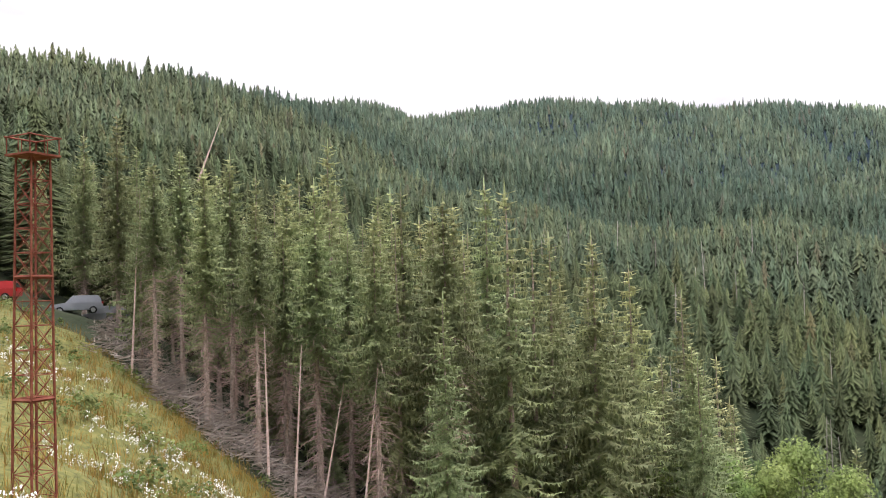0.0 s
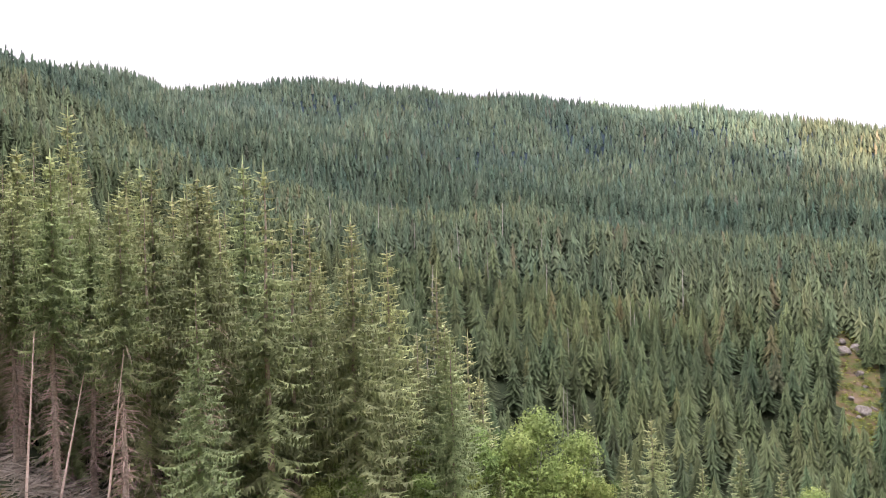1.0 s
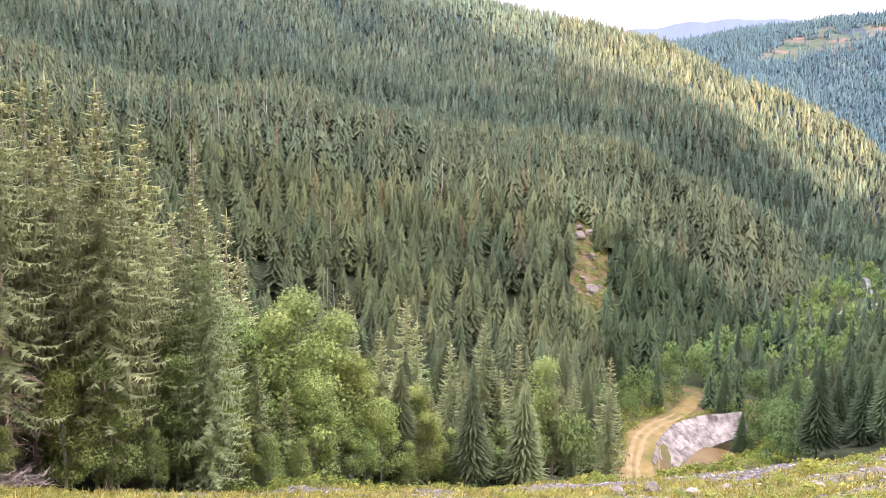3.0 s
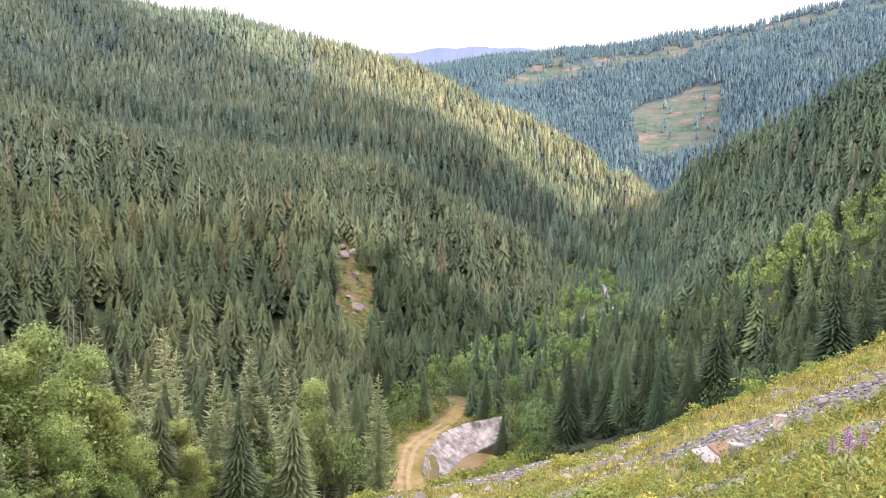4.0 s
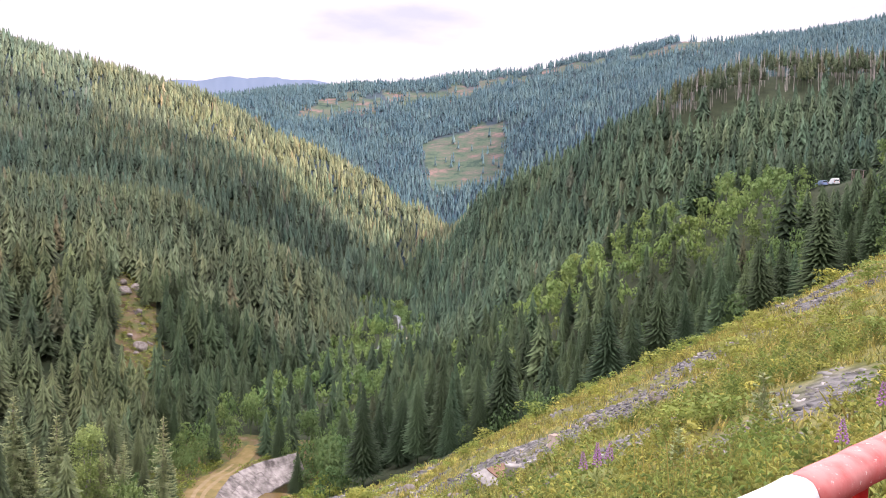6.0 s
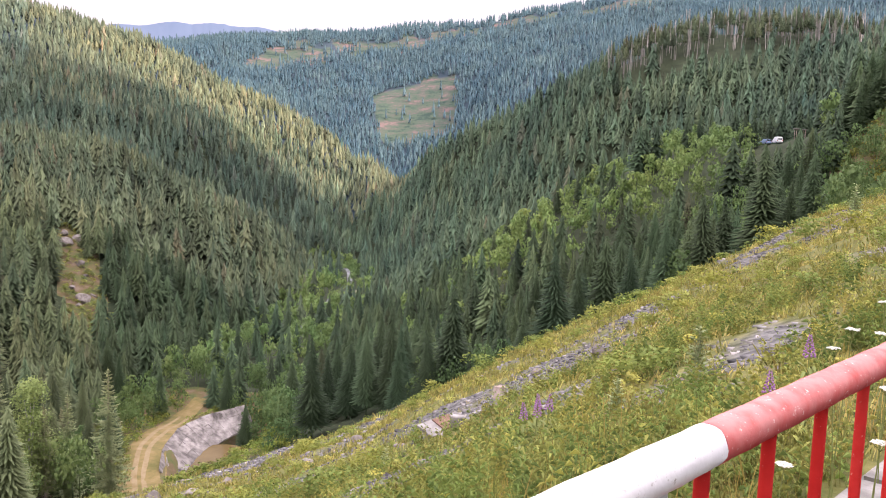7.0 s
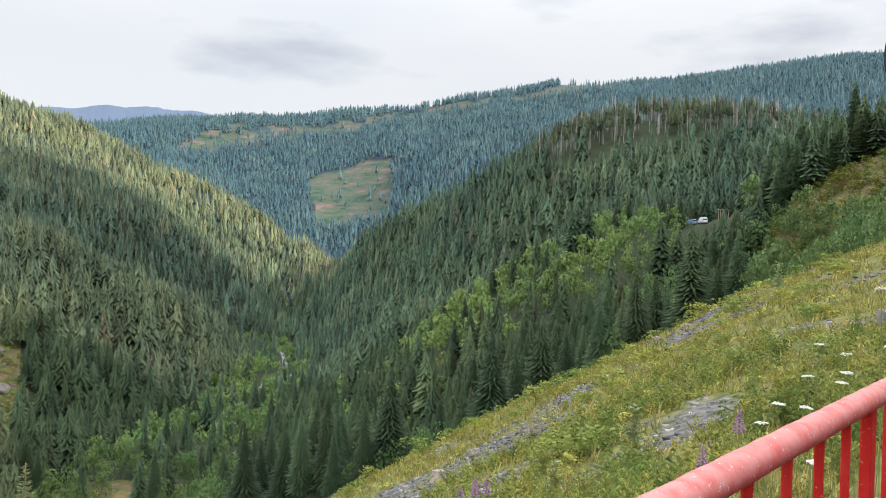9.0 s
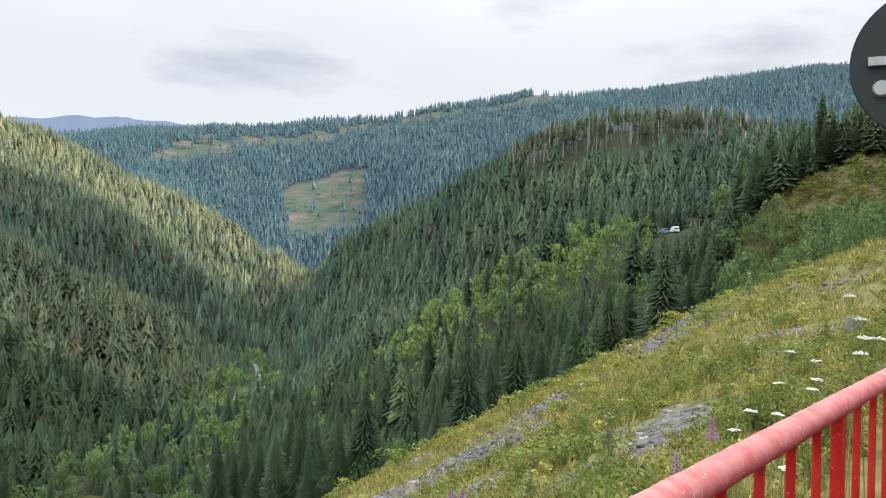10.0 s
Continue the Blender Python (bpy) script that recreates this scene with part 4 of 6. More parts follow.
BROADS = [broad_tree(21, "bushy light green broad-leaved tree below the bank", hue=(1.4, 1.5, 1.25)), broad_tree(23, "slender birch with pale stem and light green crown", spread=0.16, leaves=10000, hue=(1.22, 1.28, 1.1)),
          broad_tree(26, "rounded green willow thicket on the valley side", name="willow_tree", spread=0.28, hue=(1.3, 1.48, 1.3)), broad_tree(29, "yellow-green rowan below the bank", name="rowan_tree", spread=0.2, hue=(1.25, 1.22, 0.95))]
for az, tip, r, kind in [(15.2, -11.1, 74, 0), (18.0, -10.6, 78, 2), (19.4, -11.6, 80, 0), (22.5, -9.6, 82, 1), (25.3, -11.1, 86, 1), (26.4, -14.4, 84, 3), (14.6, -13.8, 68, 2), (16.4, -16.0, 70, 0), (9.5, -12.5, 62, 0),
                         (7.6, -14.4, 60, 3), (10.8, -15.8, 62, 1), (21.2, -11.1, 80, 1), (23.6, -15.1, 78, 0), (32.0, -18.4, 92, 3), (18.6, -18.7, 70, 3), (4.0, -18.6, 56, 3), (20.8, -19.6, 72, 0), (36.9, -20.4, 108, 0),
                         (33.8, -19.3, 98, 1), (38.8, -17.7, 116, 3), (30.6, -20.2, 88, 1), (40.0, -14.2, 124, 1), (13.0, -18.4, 63, 1), (26.6, -18.4, 82, 2), (28.6, -17.2, 88, 0), (23.0, -19.8, 74, 1), (35.4, -18.8, 104, 3),
                         (24.2, -12.6, 84, 0), (27.4, -15.6, 90, 1), (17.2, -13.6, 74, 3), (31.0, -16.6, 98, 3)]:
    z = at_bearing(az, r)[2]
    stand(BROADS[kind], az, r, max(4.0, EYE + r * math.tan(radians(tip)) - z), 9.0, tree_rng.uniform(0, 360), used_trees)
for az, tip, r, kind in [(28.5, -12.9, 92, 4), (35.8, -12.2, 112, 1), (42.2, -15.6, 124, 4), (33.4, -13.6, 108, 4), (38.2, -13.6, 122, 1), (44.6, -14.2, 138, 4), (31.0, -12.2, 112, 4), (20.0, -14.2, 74, 4), (12.6, -12.6, 66, 4),
                         (24.9, -16.2, 80, 4), (29.8, -14.8, 96, 1), (37.0, -15.4, 112, 4), (40.8, -16.2, 122, 1), (34.4, -15.6, 100, 1), (16.2, -6.5, 84, 4), (22.0, -16.6, 76, 4), (39.6, -18.6, 114, 4), (26.0, -10.2, 104, 1), (30.2, -10.6, 118, 1)]:
    z = at_bearing(az, r)[2]
    stand(SPRUCES[kind], az, r, EYE + r * math.tan(radians(tip)) - z, 18.0, tree_rng.uniform(0, 360), used_trees)


# ---- railing along the crest ----
RAIL_OUT, RAIL_Z, RAIL_R, GAP = 0.353, 1.10, 0.032, 0.235


def crest(u, out, z):
    return AX * u + NX * out + Vector((0, 0, z))


RAILING = tagged(new("railing"), "steel railing in red and white panels with worn, flaking paint", "railing")


def build_railing(start, end, paint, colour):
    """One panel: round top rail, lower rail, upright bars and a flat post."""
    bm = bmesh.new()
    n = 40
    rings = []
    for k in range(n + 1):
        c = crest(start + (end - start) * k / n, RAIL_OUT, RAIL_Z)
        rings.append([bm.verts.new(c + (NX * math.cos(a) + Vector((0, 0, 1)) * math.sin(a)) * (RAIL_R + 0.0009 * math.sin(k * 2.1 + s * 1.7)))
                      for s, a in enumerate(6.283185 * i / 20 for i in range(20))])
    for k in range(n):
        for s in range(20):
            bm.faces.new((rings[k][s], rings[k][(s + 1) % 20], rings[k + 1][(s + 1) % 20], rings[k + 1][s])).smooth = True
    bm.faces.new(rings[0])
    bm.faces.new(rings[-1][::-1])
    thing = part("railing_panel", bm, M_RED_RAIL if paint is M_RED else paint, RAILING, f"{colour} painted panel with round top rail")
    bm = bmesh.new()
    tube(bm, crest(start, RAIL_OUT, 0.16), crest(end, RAIL_OUT, 0.16), 0.016, sides=10)
    part("bottom_rail", bm, paint, thing)
    first = math.ceil((start - 1.845) / GAP - 0.06)
    for k in range(first, first + int((end - start) / GAP) + 1):
        u = 1.845 + GAP * k
        if u > end - 0.02:
            break
        if k % 9 == 6:
            bm = bmesh.new()
            box(bm, (0.055, 0.03, RAIL_Z), Matrix.Translation(crest(u, RAIL_OUT, RAIL_Z / 2 - 0.01)) @ pose(0, 0, 0, 0, 0, -CREST_AZ))
            bmesh.ops.bevel(bm, geom=bm.edges[:], offset=0.004, segments=1, affect='EDGES')
            part("post", bm, paint, thing, "flat upright post")
            continue
        bm = bmesh.new()
        lean = 0.008 * math.sin(k * 5.3)
        tube(bm, crest(u + lean, RAIL_OUT, 0.15), crest(u, RAIL_OUT, RAIL_Z - 0.01), 0.0115, sides=12)
        bmesh.ops.delete(bm, geom=[face for face in bm.faces if len(face.verts) > 4], context='FACES_ONLY')
        for face in bm.faces:
            face.smooth = True
        part("bar", bm, paint, thing)
    return thing


PANEL = 2.2
for k in range(-4, 4):
    u0 = 1.855 + PANEL * k
    build_railing(u0, u0 + PANEL, M_RED if k % 2 == 0 else M_WHITE, "red" if k % 2 == 0 else "white")


def build_kerb():
    for k in range(-5, 7):
        bm = bmesh.new()
        box(bm, (1.98, 0.92, 0.3), Matrix.Translation(crest(2.0 * k, RAIL_OUT + 0.24, -0.13)) @ pose(0, 0, 0, 0, 0, -CREST_AZ))
        bmesh.ops.bevel(bm, geom=bm.edges[:], offset=0.02, segments=2, affect='EDGES')
        tagged(part("kerb", bm, M_CONC), "grey weathered concrete kerb under the railing", "kerb", kind="structure")


build_kerb()


def build_bracket():
    """White stay bent from the post up to the top rail."""
    bm = bmesh.new()
    pts = [crest(1.66, RAIL_OUT + 0.03, 0.5)]
    for k in range(7):
        a = radians(15 * k)
        pts.append(crest(1.66 + 0.05 * (1 - math.cos(a)), RAIL_OUT + 0.03, 1.0 + 0.045 * math.sin(a)))
    for p0, p1 in zip(pts, pts[1:]):
        tube(bm, p0, p1, 0.014, sides=10)
    stay = part("stay", bm, M_WHITE, RAILING, "bent white steel stay under the top rail")
    bm = bmesh.new()
    box(bm, (0.05, 0.05, 0.06), Matrix.Translation(crest(1.72, RAIL_OUT + 0.02, 1.06)) @ pose(0, 0, 0, 0, 0, -CREST_AZ))
    bmesh.ops.bevel(bm, geom=bm.edges[:], offset=0.008, segments=2, affect='EDGES')
    part("clamp", bm, M_WHITE, stay)


build_bracket()


# ---- the open bank: grass, shrubs, slate ----
def tuft(blades, seed):
    rng = np.random.RandomState(seed)
    v, f = [], []
    for _ in range(blades):
        a, out, h = rng.uniform(0, 6.283), rng.uniform(0.2, 1.0), rng.uniform(0.45, 1.0)
        bx, by = rng.normal(0, 0.3, 2)
        w = 0.05
        sx, sy = -math.sin(a) * w, math.cos(a) * w
        tx, ty = bx + math.cos(a) * out * 0.7, by + math.sin(a) * out * 0.7
        b = len(v)
        v += [(bx - sx, by - sy, 0), (bx + sx, by + sy, 0), ((bx + tx) / 2 + sx, (by + ty) / 2 + sy, h * 0.7), (tx, ty, h)]
        f += [(b, b + 1, b + 2), (b, b + 2, b + 3)]
    v = np.array(v)
    nr = unit(v * np.array([0.5, 0.5, 0]) + np.array([0, 0, 0.8]) + rng.normal(0, 0.25, v.shape))
    return v, outward(v, np.array(f), nr), np.repeat(rng.uniform(0.8, 1.25, len(v) // 4), 4), nr


def stone(seed):
    rng = np.random.RandomState(seed)
    v = np.array([(x, y, z) for x in (-1, 1) for y in (-1, 1) for z in (-0.4, 0.8)], float) * 0.5
    v *= rng.uniform(0.65, 1.1, (8, 3))
    v[:, 2] += 0.1
    f = np.array([(0, 1, 3), (0, 3, 2), (4, 6, 7), (4, 7, 5), (0, 4, 5), (0, 5, 1), (2, 3, 7), (2, 7, 6), (1, 5, 7), (1, 7, 3), (0, 2, 6), (0, 6, 4)])
    return v, f


def bank_points(n, seed, az0=-34, az1=104, r0=1.6, power=1.6):
    rng = np.random.RandomState(seed)
    a = rng.uniform(az0, az1, n)
    rim = np.interp(a, BEARING, RIM_R)
    r = r0 + (rim - r0 + 1.5) * rng.uniform(0, 1, n) ** power
    x, y = polar(a, r)
    out = x * NX.x + y * NX.y
    ok = (out > 1.12)
    return x[ok], y[ok], a[ok], r[ok], rng


def spread(name, protos, n, seed, keep, size, tall, mat, colours, label, category, **kw):
    x, y, a, r, rng = bank_points(n, seed, **kw)
    ok = keep(x, y, a, r, rng)
    x, y, r = x[ok], y[ok], r[ok]
    m = len(x)
    w = size(r) * rng.uniform(0.6, 1.5, m)
    t = np.array(colours)[rng.randint(0, len(colours), m)] * rng.uniform(0.75, 1.25, (m, 1))
    t = t * np.clip(rng.normal(1.0, 0.2, (m, 1)), 0.5, 1.5)
    v, f, tt, nr = scatter(protos, x, y, ground(x, y) - 0.03, w * tall, w, rng.uniform(0, 6.28, m), rng.randint(0, len(protos), m), t, lean=0.12, seed=seed)
    return tagged(new(name, mesh_np(name, v, f, [mat], tint=tt, normals=nr)), label, category, kind="stuff")


M_GRASS = material("grass_blades", [(0.17, 0.18, 0.05), (0.27, 0.255, 0.08), (0.36, 0.315, 0.125)], 0.5, 0.8, tint=True, leaf=True)
M_SHRUB = material("shrub_leaves", [(0.18, 0.215, 0.055), (0.28, 0.30, 0.08), (0.37, 0.37, 0.105)], 0.6, 0.75, tint=True, leaf=True)
M_SLATE = material("slate_chips", [(0.085, 0.082, 0.082), (0.15, 0.144, 0.142), (0.25, 0.24, 0.232)], 1.5, 0.9, 0.5, 12, tint=True)
GREENS = [(1.05, 1, 0.9), (1.2, 1.04, 0.9), (0.8, 0.88, 0.75), (1.0, 0.96, 0.85)]
TUFTS = [tuft(6, 200 + i) for i in range(6)]
SHRUBS = [leafball(4, 42, 220 + i, 0.13) for i in range(6)]
STONES = [stone(240 + i) for i in range(8)]
spread("grass", TUFTS, 34000, 301, lambda x, y, a, r, g: bank_cover(x, y) + g.uniform(-0.06, 0.06, len(x)) > 0.46, lambda r: 0.07 + 0.0042 * r, 1.35, M_GRASS, GREENS,
       "yellow-green tufts of grass on the stony bank", "grass", az0=0)
spread("edge_shrubs", SHRUBS, 900, 304, lambda x, y, a, r, g: (np.interp(a, BEARING, RIM_R) - r < 7) & ((a > 53) | (a < 46)) & (g.uniform(0, 1, len(x)) < 0.7), lambda r: 0.8 + 0 * r, 1.0, M_SHRUB, [(0.7, 0.85, 0.7), (0.85, 0.95, 0.8), (0.5, 0.66, 0.6)],
       "bright green bushes along the lower edge of the bank", "shrubs", az0=18, az1=96, r0=60, power=0.25)
spread("low_shrubs", SHRUBS, 7600, 302, lambda x, y, a, r, g: (bank_cover(x, y) + g.uniform(-0.08, 0.08, len(x)) > 0.51) & (r > 5), lambda r: 0.11 + 0.0042 * r, 0.9, M_SHRUB, GREENS,
       "low yellow-green willow shrubs on the stony bank", "shrubs", az0=-2)
spread("slate_scree", STONES, 52000, 303, lambda x, y, a, r, g: (bank_cover(x, y) < 0.48) & (a > 2), lambda r: 0.055 + 0.0032 * r, 0.42, M_SLATE,
       [(1, 1, 1), (0.55, 0.55, 0.58), (1.7, 1.62, 1.55), (0.85, 0.82, 0.84)], "grey slate scree showing between the plants", "stones")
spread("slate_chips", STONES, 24000, 305, lambda x, y, a, r, g: (bank_cover(x, y) < 0.475) & (a > 30), lambda r: 0.065 + 0.0032 * r, 0.4, M_SLATE,
       [(1, 1, 1), (0.5, 0.5, 0.52), (0.8, 0.76, 0.76), (1.5, 1.44, 1.38)], "thin grey slate chips on the bare patches", "stones", az0=30, power=2.6)


def build_bushes():
    """Single low willow bushes standing out of the grass."""
    rng = np.random.RandomState(91)
    shapes = []
    for i in range(5):
        v, f, c, nr = leafball(9, 330, 260 + i, 0.07)
        shapes.append(mesh_np("willow_bush", v, f, [M_SHRUB], tint=np.repeat(c[:, None], 3, 1) * np.array([(0.95, 1.0, 0.85), (1.1, 1.05, 0.8), (0.72, 0.88, 0.8), (1.0, 1.0, 0.9), (0.8, 0.92, 0.75)][i]), normals=nr))
    spots = [(19.8, 27.5), (8.7, 8.8), (46, 59), (10.3, 16.4), (8.6, 4.6), (17, 6.6), (20, 8.9), (42, 31), (38, 24), (20.7, 5.4), (18.3, 6.6), (32, 5.9), (28, 7.5), (24, 20), (33, 40), (27, 34), (38, 50), (16, 22), (5.5, 9.5)]
    while len(spots) < 75:
        a, r = rng.uniform(38, 98), 9 + 80 * rng.uniform() ** 1.3
        x, y = polar(a, r)
        if r < np.interp(a, BEARING, RIM_R) - 2 and x * NX.x + y * NX.y > 2.5 and float(bank_cover(x, y)) > 0.5:
            spots.append((x * AX.x + y * AX.y, x * NX.x + y * NX.y))
    for i, (u, w) in enumerate(spots):
        p = AX * u + NX * w
        d = math.hypot(p.x, p.y)
        size = min(1.5, 0.2 + 0.017 * d) * rng.uniform(0.6, 1.3)
        ob = tagged(new("willow_bush", shapes[i % 5]), "low bushy yellow-green willow on the stony bank", "bush", group="willow bushes on the bank")
        ob.matrix_basis = pose(p.x, p.y, float(ground(p.x, p.y)) - 0.1 * size, 0, 0, rng.uniform(0, 360)) @ Matrix.Diagonal((size, size, size * rng.uniform(0.8, 1.15), 1))


build_bushes()

# ---- things on the bank ----
SPOT = Vector(eye_at(-66.5))


def on_bank(az, el, far=120.0):
    """Where the line of sight at this bearing and elevation meets the land, and its distance."""
    a, e = radians(az), radians(el)
    way = Vector((math.sin(a) * math.cos(e), math.cos(a) * math.cos(e), math.sin(e)))
    d = 1.2
    while d < far:
        p = SPOT + way * d
        if p.z < float(ground(p.x, p.y)):
            break
        d *= 1.01
    return p, d


def rock(name, size, seed, mat, label, category="rock", where=None, lift=0.0, yaw=0.0, group=""):
    """An angular boulder, rounded by two noise scales."""
    bm = bmesh.new()
    bmesh.ops.create_icosphere(bm, subdivisions=2, radius=0.5)
    cuts = [Vector((noise.noise(Vector((seed, k, 1))), noise.noise(Vector((seed, k, 5))), noise.noise(Vector((seed, k, 9))))).normalized() for k in range(7)]
    for v in bm.verts:
        for k, c in enumerate(cuts):
            over = v.co.dot(c) - 0.24 - 0.03 * k
            if over > 0:
                v.co -= c * over
        v.co *= 1 + 0.18 * noise.noise(v.co * 5 + Vector((0, seed, 0)))
        v.co = Vector((v.co.x * size[0], v.co.y * size[1], v.co.z * size[2])) * 1.25
    ob = part(name, bm, mat)
    ob.matrix_basis = pose(where[0], where[1], where[2] + lift, 0, 0, yaw)
    return tagged(ob, label, category, group)


def build_slab():
    p, d = on_bank(67.1, -18.6)
    s = d / 40.0 * 2.2
    thing = tagged(new("concrete_slab"), "cracked concrete slab with a rusty plate lying on the scree", "slab")
    bm = bmesh.new()
    box(bm, (s, s * 0.62, s * 0.09))
    bmesh.ops.bevel(bm, geom=bm.edges[:], offset=s * 0.012, segments=1, affect='EDGES')
    part("slab", bm, M_CONC, thing)
    bm = bmesh.new()
    box(bm, (s * 0.42, s * 0.5, s * 0.03), Matrix.Translation((s * 0.06, 0, s * 0.065)))
    part("plate", bm, M_PLATE, thing, "flat rust-brown steel plate")
    thing.matrix_basis = pose(p.x, p.y, p.z + s * 0.1, 8, -10, -35)
    p2, d2 = on_bank(68.0, -18.3)
    bm = bmesh.new()
    box(bm, (s * 0.3, s * 0.3, s * 0.24))
    bmesh.ops.bevel(bm, geom=bm.edges[:], offset=s * 0.02, segments=1, affect='EDGES')
    ob = tagged(part("concrete_block", bm, M_CONC), "small broken concrete block beside the slab", "concrete block")
    ob.matrix_basis = pose(p2.x, p2.y, p2.z + s * 0.1, 4, 6, 20)


build_slab()
p, d = on_bank(70.94, -16.4)
bm = bmesh.new()
tube(bm, (0, 0, -0.2), (0, 0, 0.9), 0.45, 0.36, 9)
for v in bm.verts:
    v.co += Vector((noise.noise(v.co * 3) * 0.16, noise.noise(v.co * 3 + Vector((5, 0, 0))) * 0.16, noise.noise(v.co * 2) * 0.16))
stump = tagged(part("tree_stump", bm, M_BARK), "weathered grey tree stump among slate stones", "stump")
stump.matrix_basis = pose(p.x, p.y, p.z + 0.06, 5, 4, 0) @ Matrix.Diagonal((d / 54, d / 54, d / 72, 1))
bank_rng = random.Random(11)
for az, el, px in [(68.0, -21.6, 55), (77.8, -12.9, 45), (74.5, -14.3, 20), (80.5, -10.5, 30), (93.5, -6.4, 22), (77.6, -12.5, 28), (90.3, -10.7, 22), (73.6, -14.6, 35), (76.4, -13.4, 26),
                   (61.0, -19.6, 40), (57.5, -21.0, 36), (64.0, -19.8, 30), (70.3, -20.5, 34), (82.6, -12.0, 30), (86.0, -9.5, 26), (88.5, -13.0, 30), (52.0, -22.0, 46), (49.5, -22.4, 40), (47.0, -22.6, 50), (44.5, -23.0, 44)]:
    p, d = on_bank(az, el)
    w = d * px * 0.7 / 1461
    rock("boulder", (w, w * bank_rng.uniform(0.6, 0.9), w * bank_rng.uniform(0.45, 0.7)), bank_rng.uniform(0, 50), M_ROCK, "pale grey angular slate boulder on the bank", where=p, lift=w * 0.1,
         yaw=bank_rng.uniform(0, 360), group="boulders on the bank")
# small marker block near the end of the bank
p, d = on_bank(99.2, -4.6)
bm = bmesh.new()
box(bm, (0.016 * d, 0.013 * d, 0.028 * d), Matrix.Translation((0, 0, 0.006 * d)))
bmesh.ops.bevel(bm, geom=bm.edges[:], offset=0.002 * d, segments=2, affect='EDGES')
tagged(part("marker_block", bm, M_CONC), "small grey concrete survey marker in the grass", "marker").matrix_basis = pose(p.x, p.y, p.z, 0, 3, 30)

# ---- plants close to the railing ----
M_PETAL = material("white_umbel", [(0.52, 0.53, 0.45), (0.66, 0.66, 0.58)], 60, 0.8)
M_STEM = material("green_stem", [(0.14, 0.18, 0.05), (0.22, 0.24, 0.08)], 8, 0.8)
M_PINK = material("fireweed_petals", [(0.30, 0.13, 0.31), (0.42, 0.22, 0.43)], 40, 0.7)


def umbel_meshes(seed):
    rng = np.random.RandomState(seed)
    bm = bmesh.new()
    tube(bm, (0, 0, -0.3), (0.01, 0, 0.96), 0.004, 0.0025, 6)
    for k in range(9):
        a = 6.283 * k / 9
        tube(bm, (0.01, 0, 0.95), (0.01 + math.cos(a) * 0.035, math.sin(a) * 0.035, 0.995), 0.0013, sides=4)
    stem = bpy.data.meshes.new("stem")
    bm.to_mesh(stem)
    bm.free()
    stem.materials.append(M_STEM)
    bm = bmesh.new()
    for k in range(34):
        r, a = 0.036 * math.sqrt((k + 0.5) / 34), k * 2.4
        m = Matrix.Translation((0.01 + math.cos(a) * r, math.sin(a) * r, 1.0 - r * r * 3 + rng.normal(0, 0.002))) @ Matrix.Diagonal((1, 1, 0.45, 1))
        bmesh.ops.create_icosphere(bm, subdivisions=1, radius=0.007, matrix=m)
    head = bpy.data.meshes.new("flower_head")
    bm.to_mesh(head)
    bm.free()
    head.materials.append(M_PETAL)
    return stem, head


def umbel(seed):
    thing = tagged(new("white_umbel"), "white flat-topped umbel flower on a thin green stem", "flower", group="white umbels by the railing")
    stem, head = umbel_meshes(seed)
    part("stem", stem, None, thing)
    part("flower_head", head, None, thing, "flat white flower head")
    return thing


UMBELS = [umbel(1), umbel(2), umbel(3)]
used_plants = set()
for i, (az, el, r) in enumerate([(99.3, -2.1, 4.6), (98.8, -3.5, 4.4), (99.5, -4.7, 3.6), (100.4, -5.4, 4.0), (95.2, -5.8, 5.2), (95.6, -7.9, 4.4), (96.4, -8.1, 4.3), (92.9, -9.7, 4.0), (94.0, -9.7, 4.2),
                                 (93.2, -11.0, 3.9), (97.2, -7.3, 4.6), (100.0, -4.7, 3.4), (94.8, -16.3, 2.9), (89.4, -18.5, 3.0), (95.1, -12.7, 3.3), (95.4, -10.7, 3.8), (98.1, -6.2, 5.0), (91.6, -12.6, 3.8), (96.9, -9.4, 3.9)]):
    x, y = SPOT.x + r * math.sin(radians(az)), SPOT.y + r * math.cos(radians(az))
    top = EYE + r * math.tan(radians(el))
    g = float(ground(x, y))
    proto = UMBELS[i % 3]
    ob = proto if proto not in used_plants else copy_thing(proto, Matrix())
    used_plants.add(proto)
    ob.matrix_basis = pose(x, y, g, 4 * math.sin(i), 5 * math.cos(i * 2), i * 50) @ Matrix.Diagonal((0.8, 0.8, max(0.25, top - g), 1))


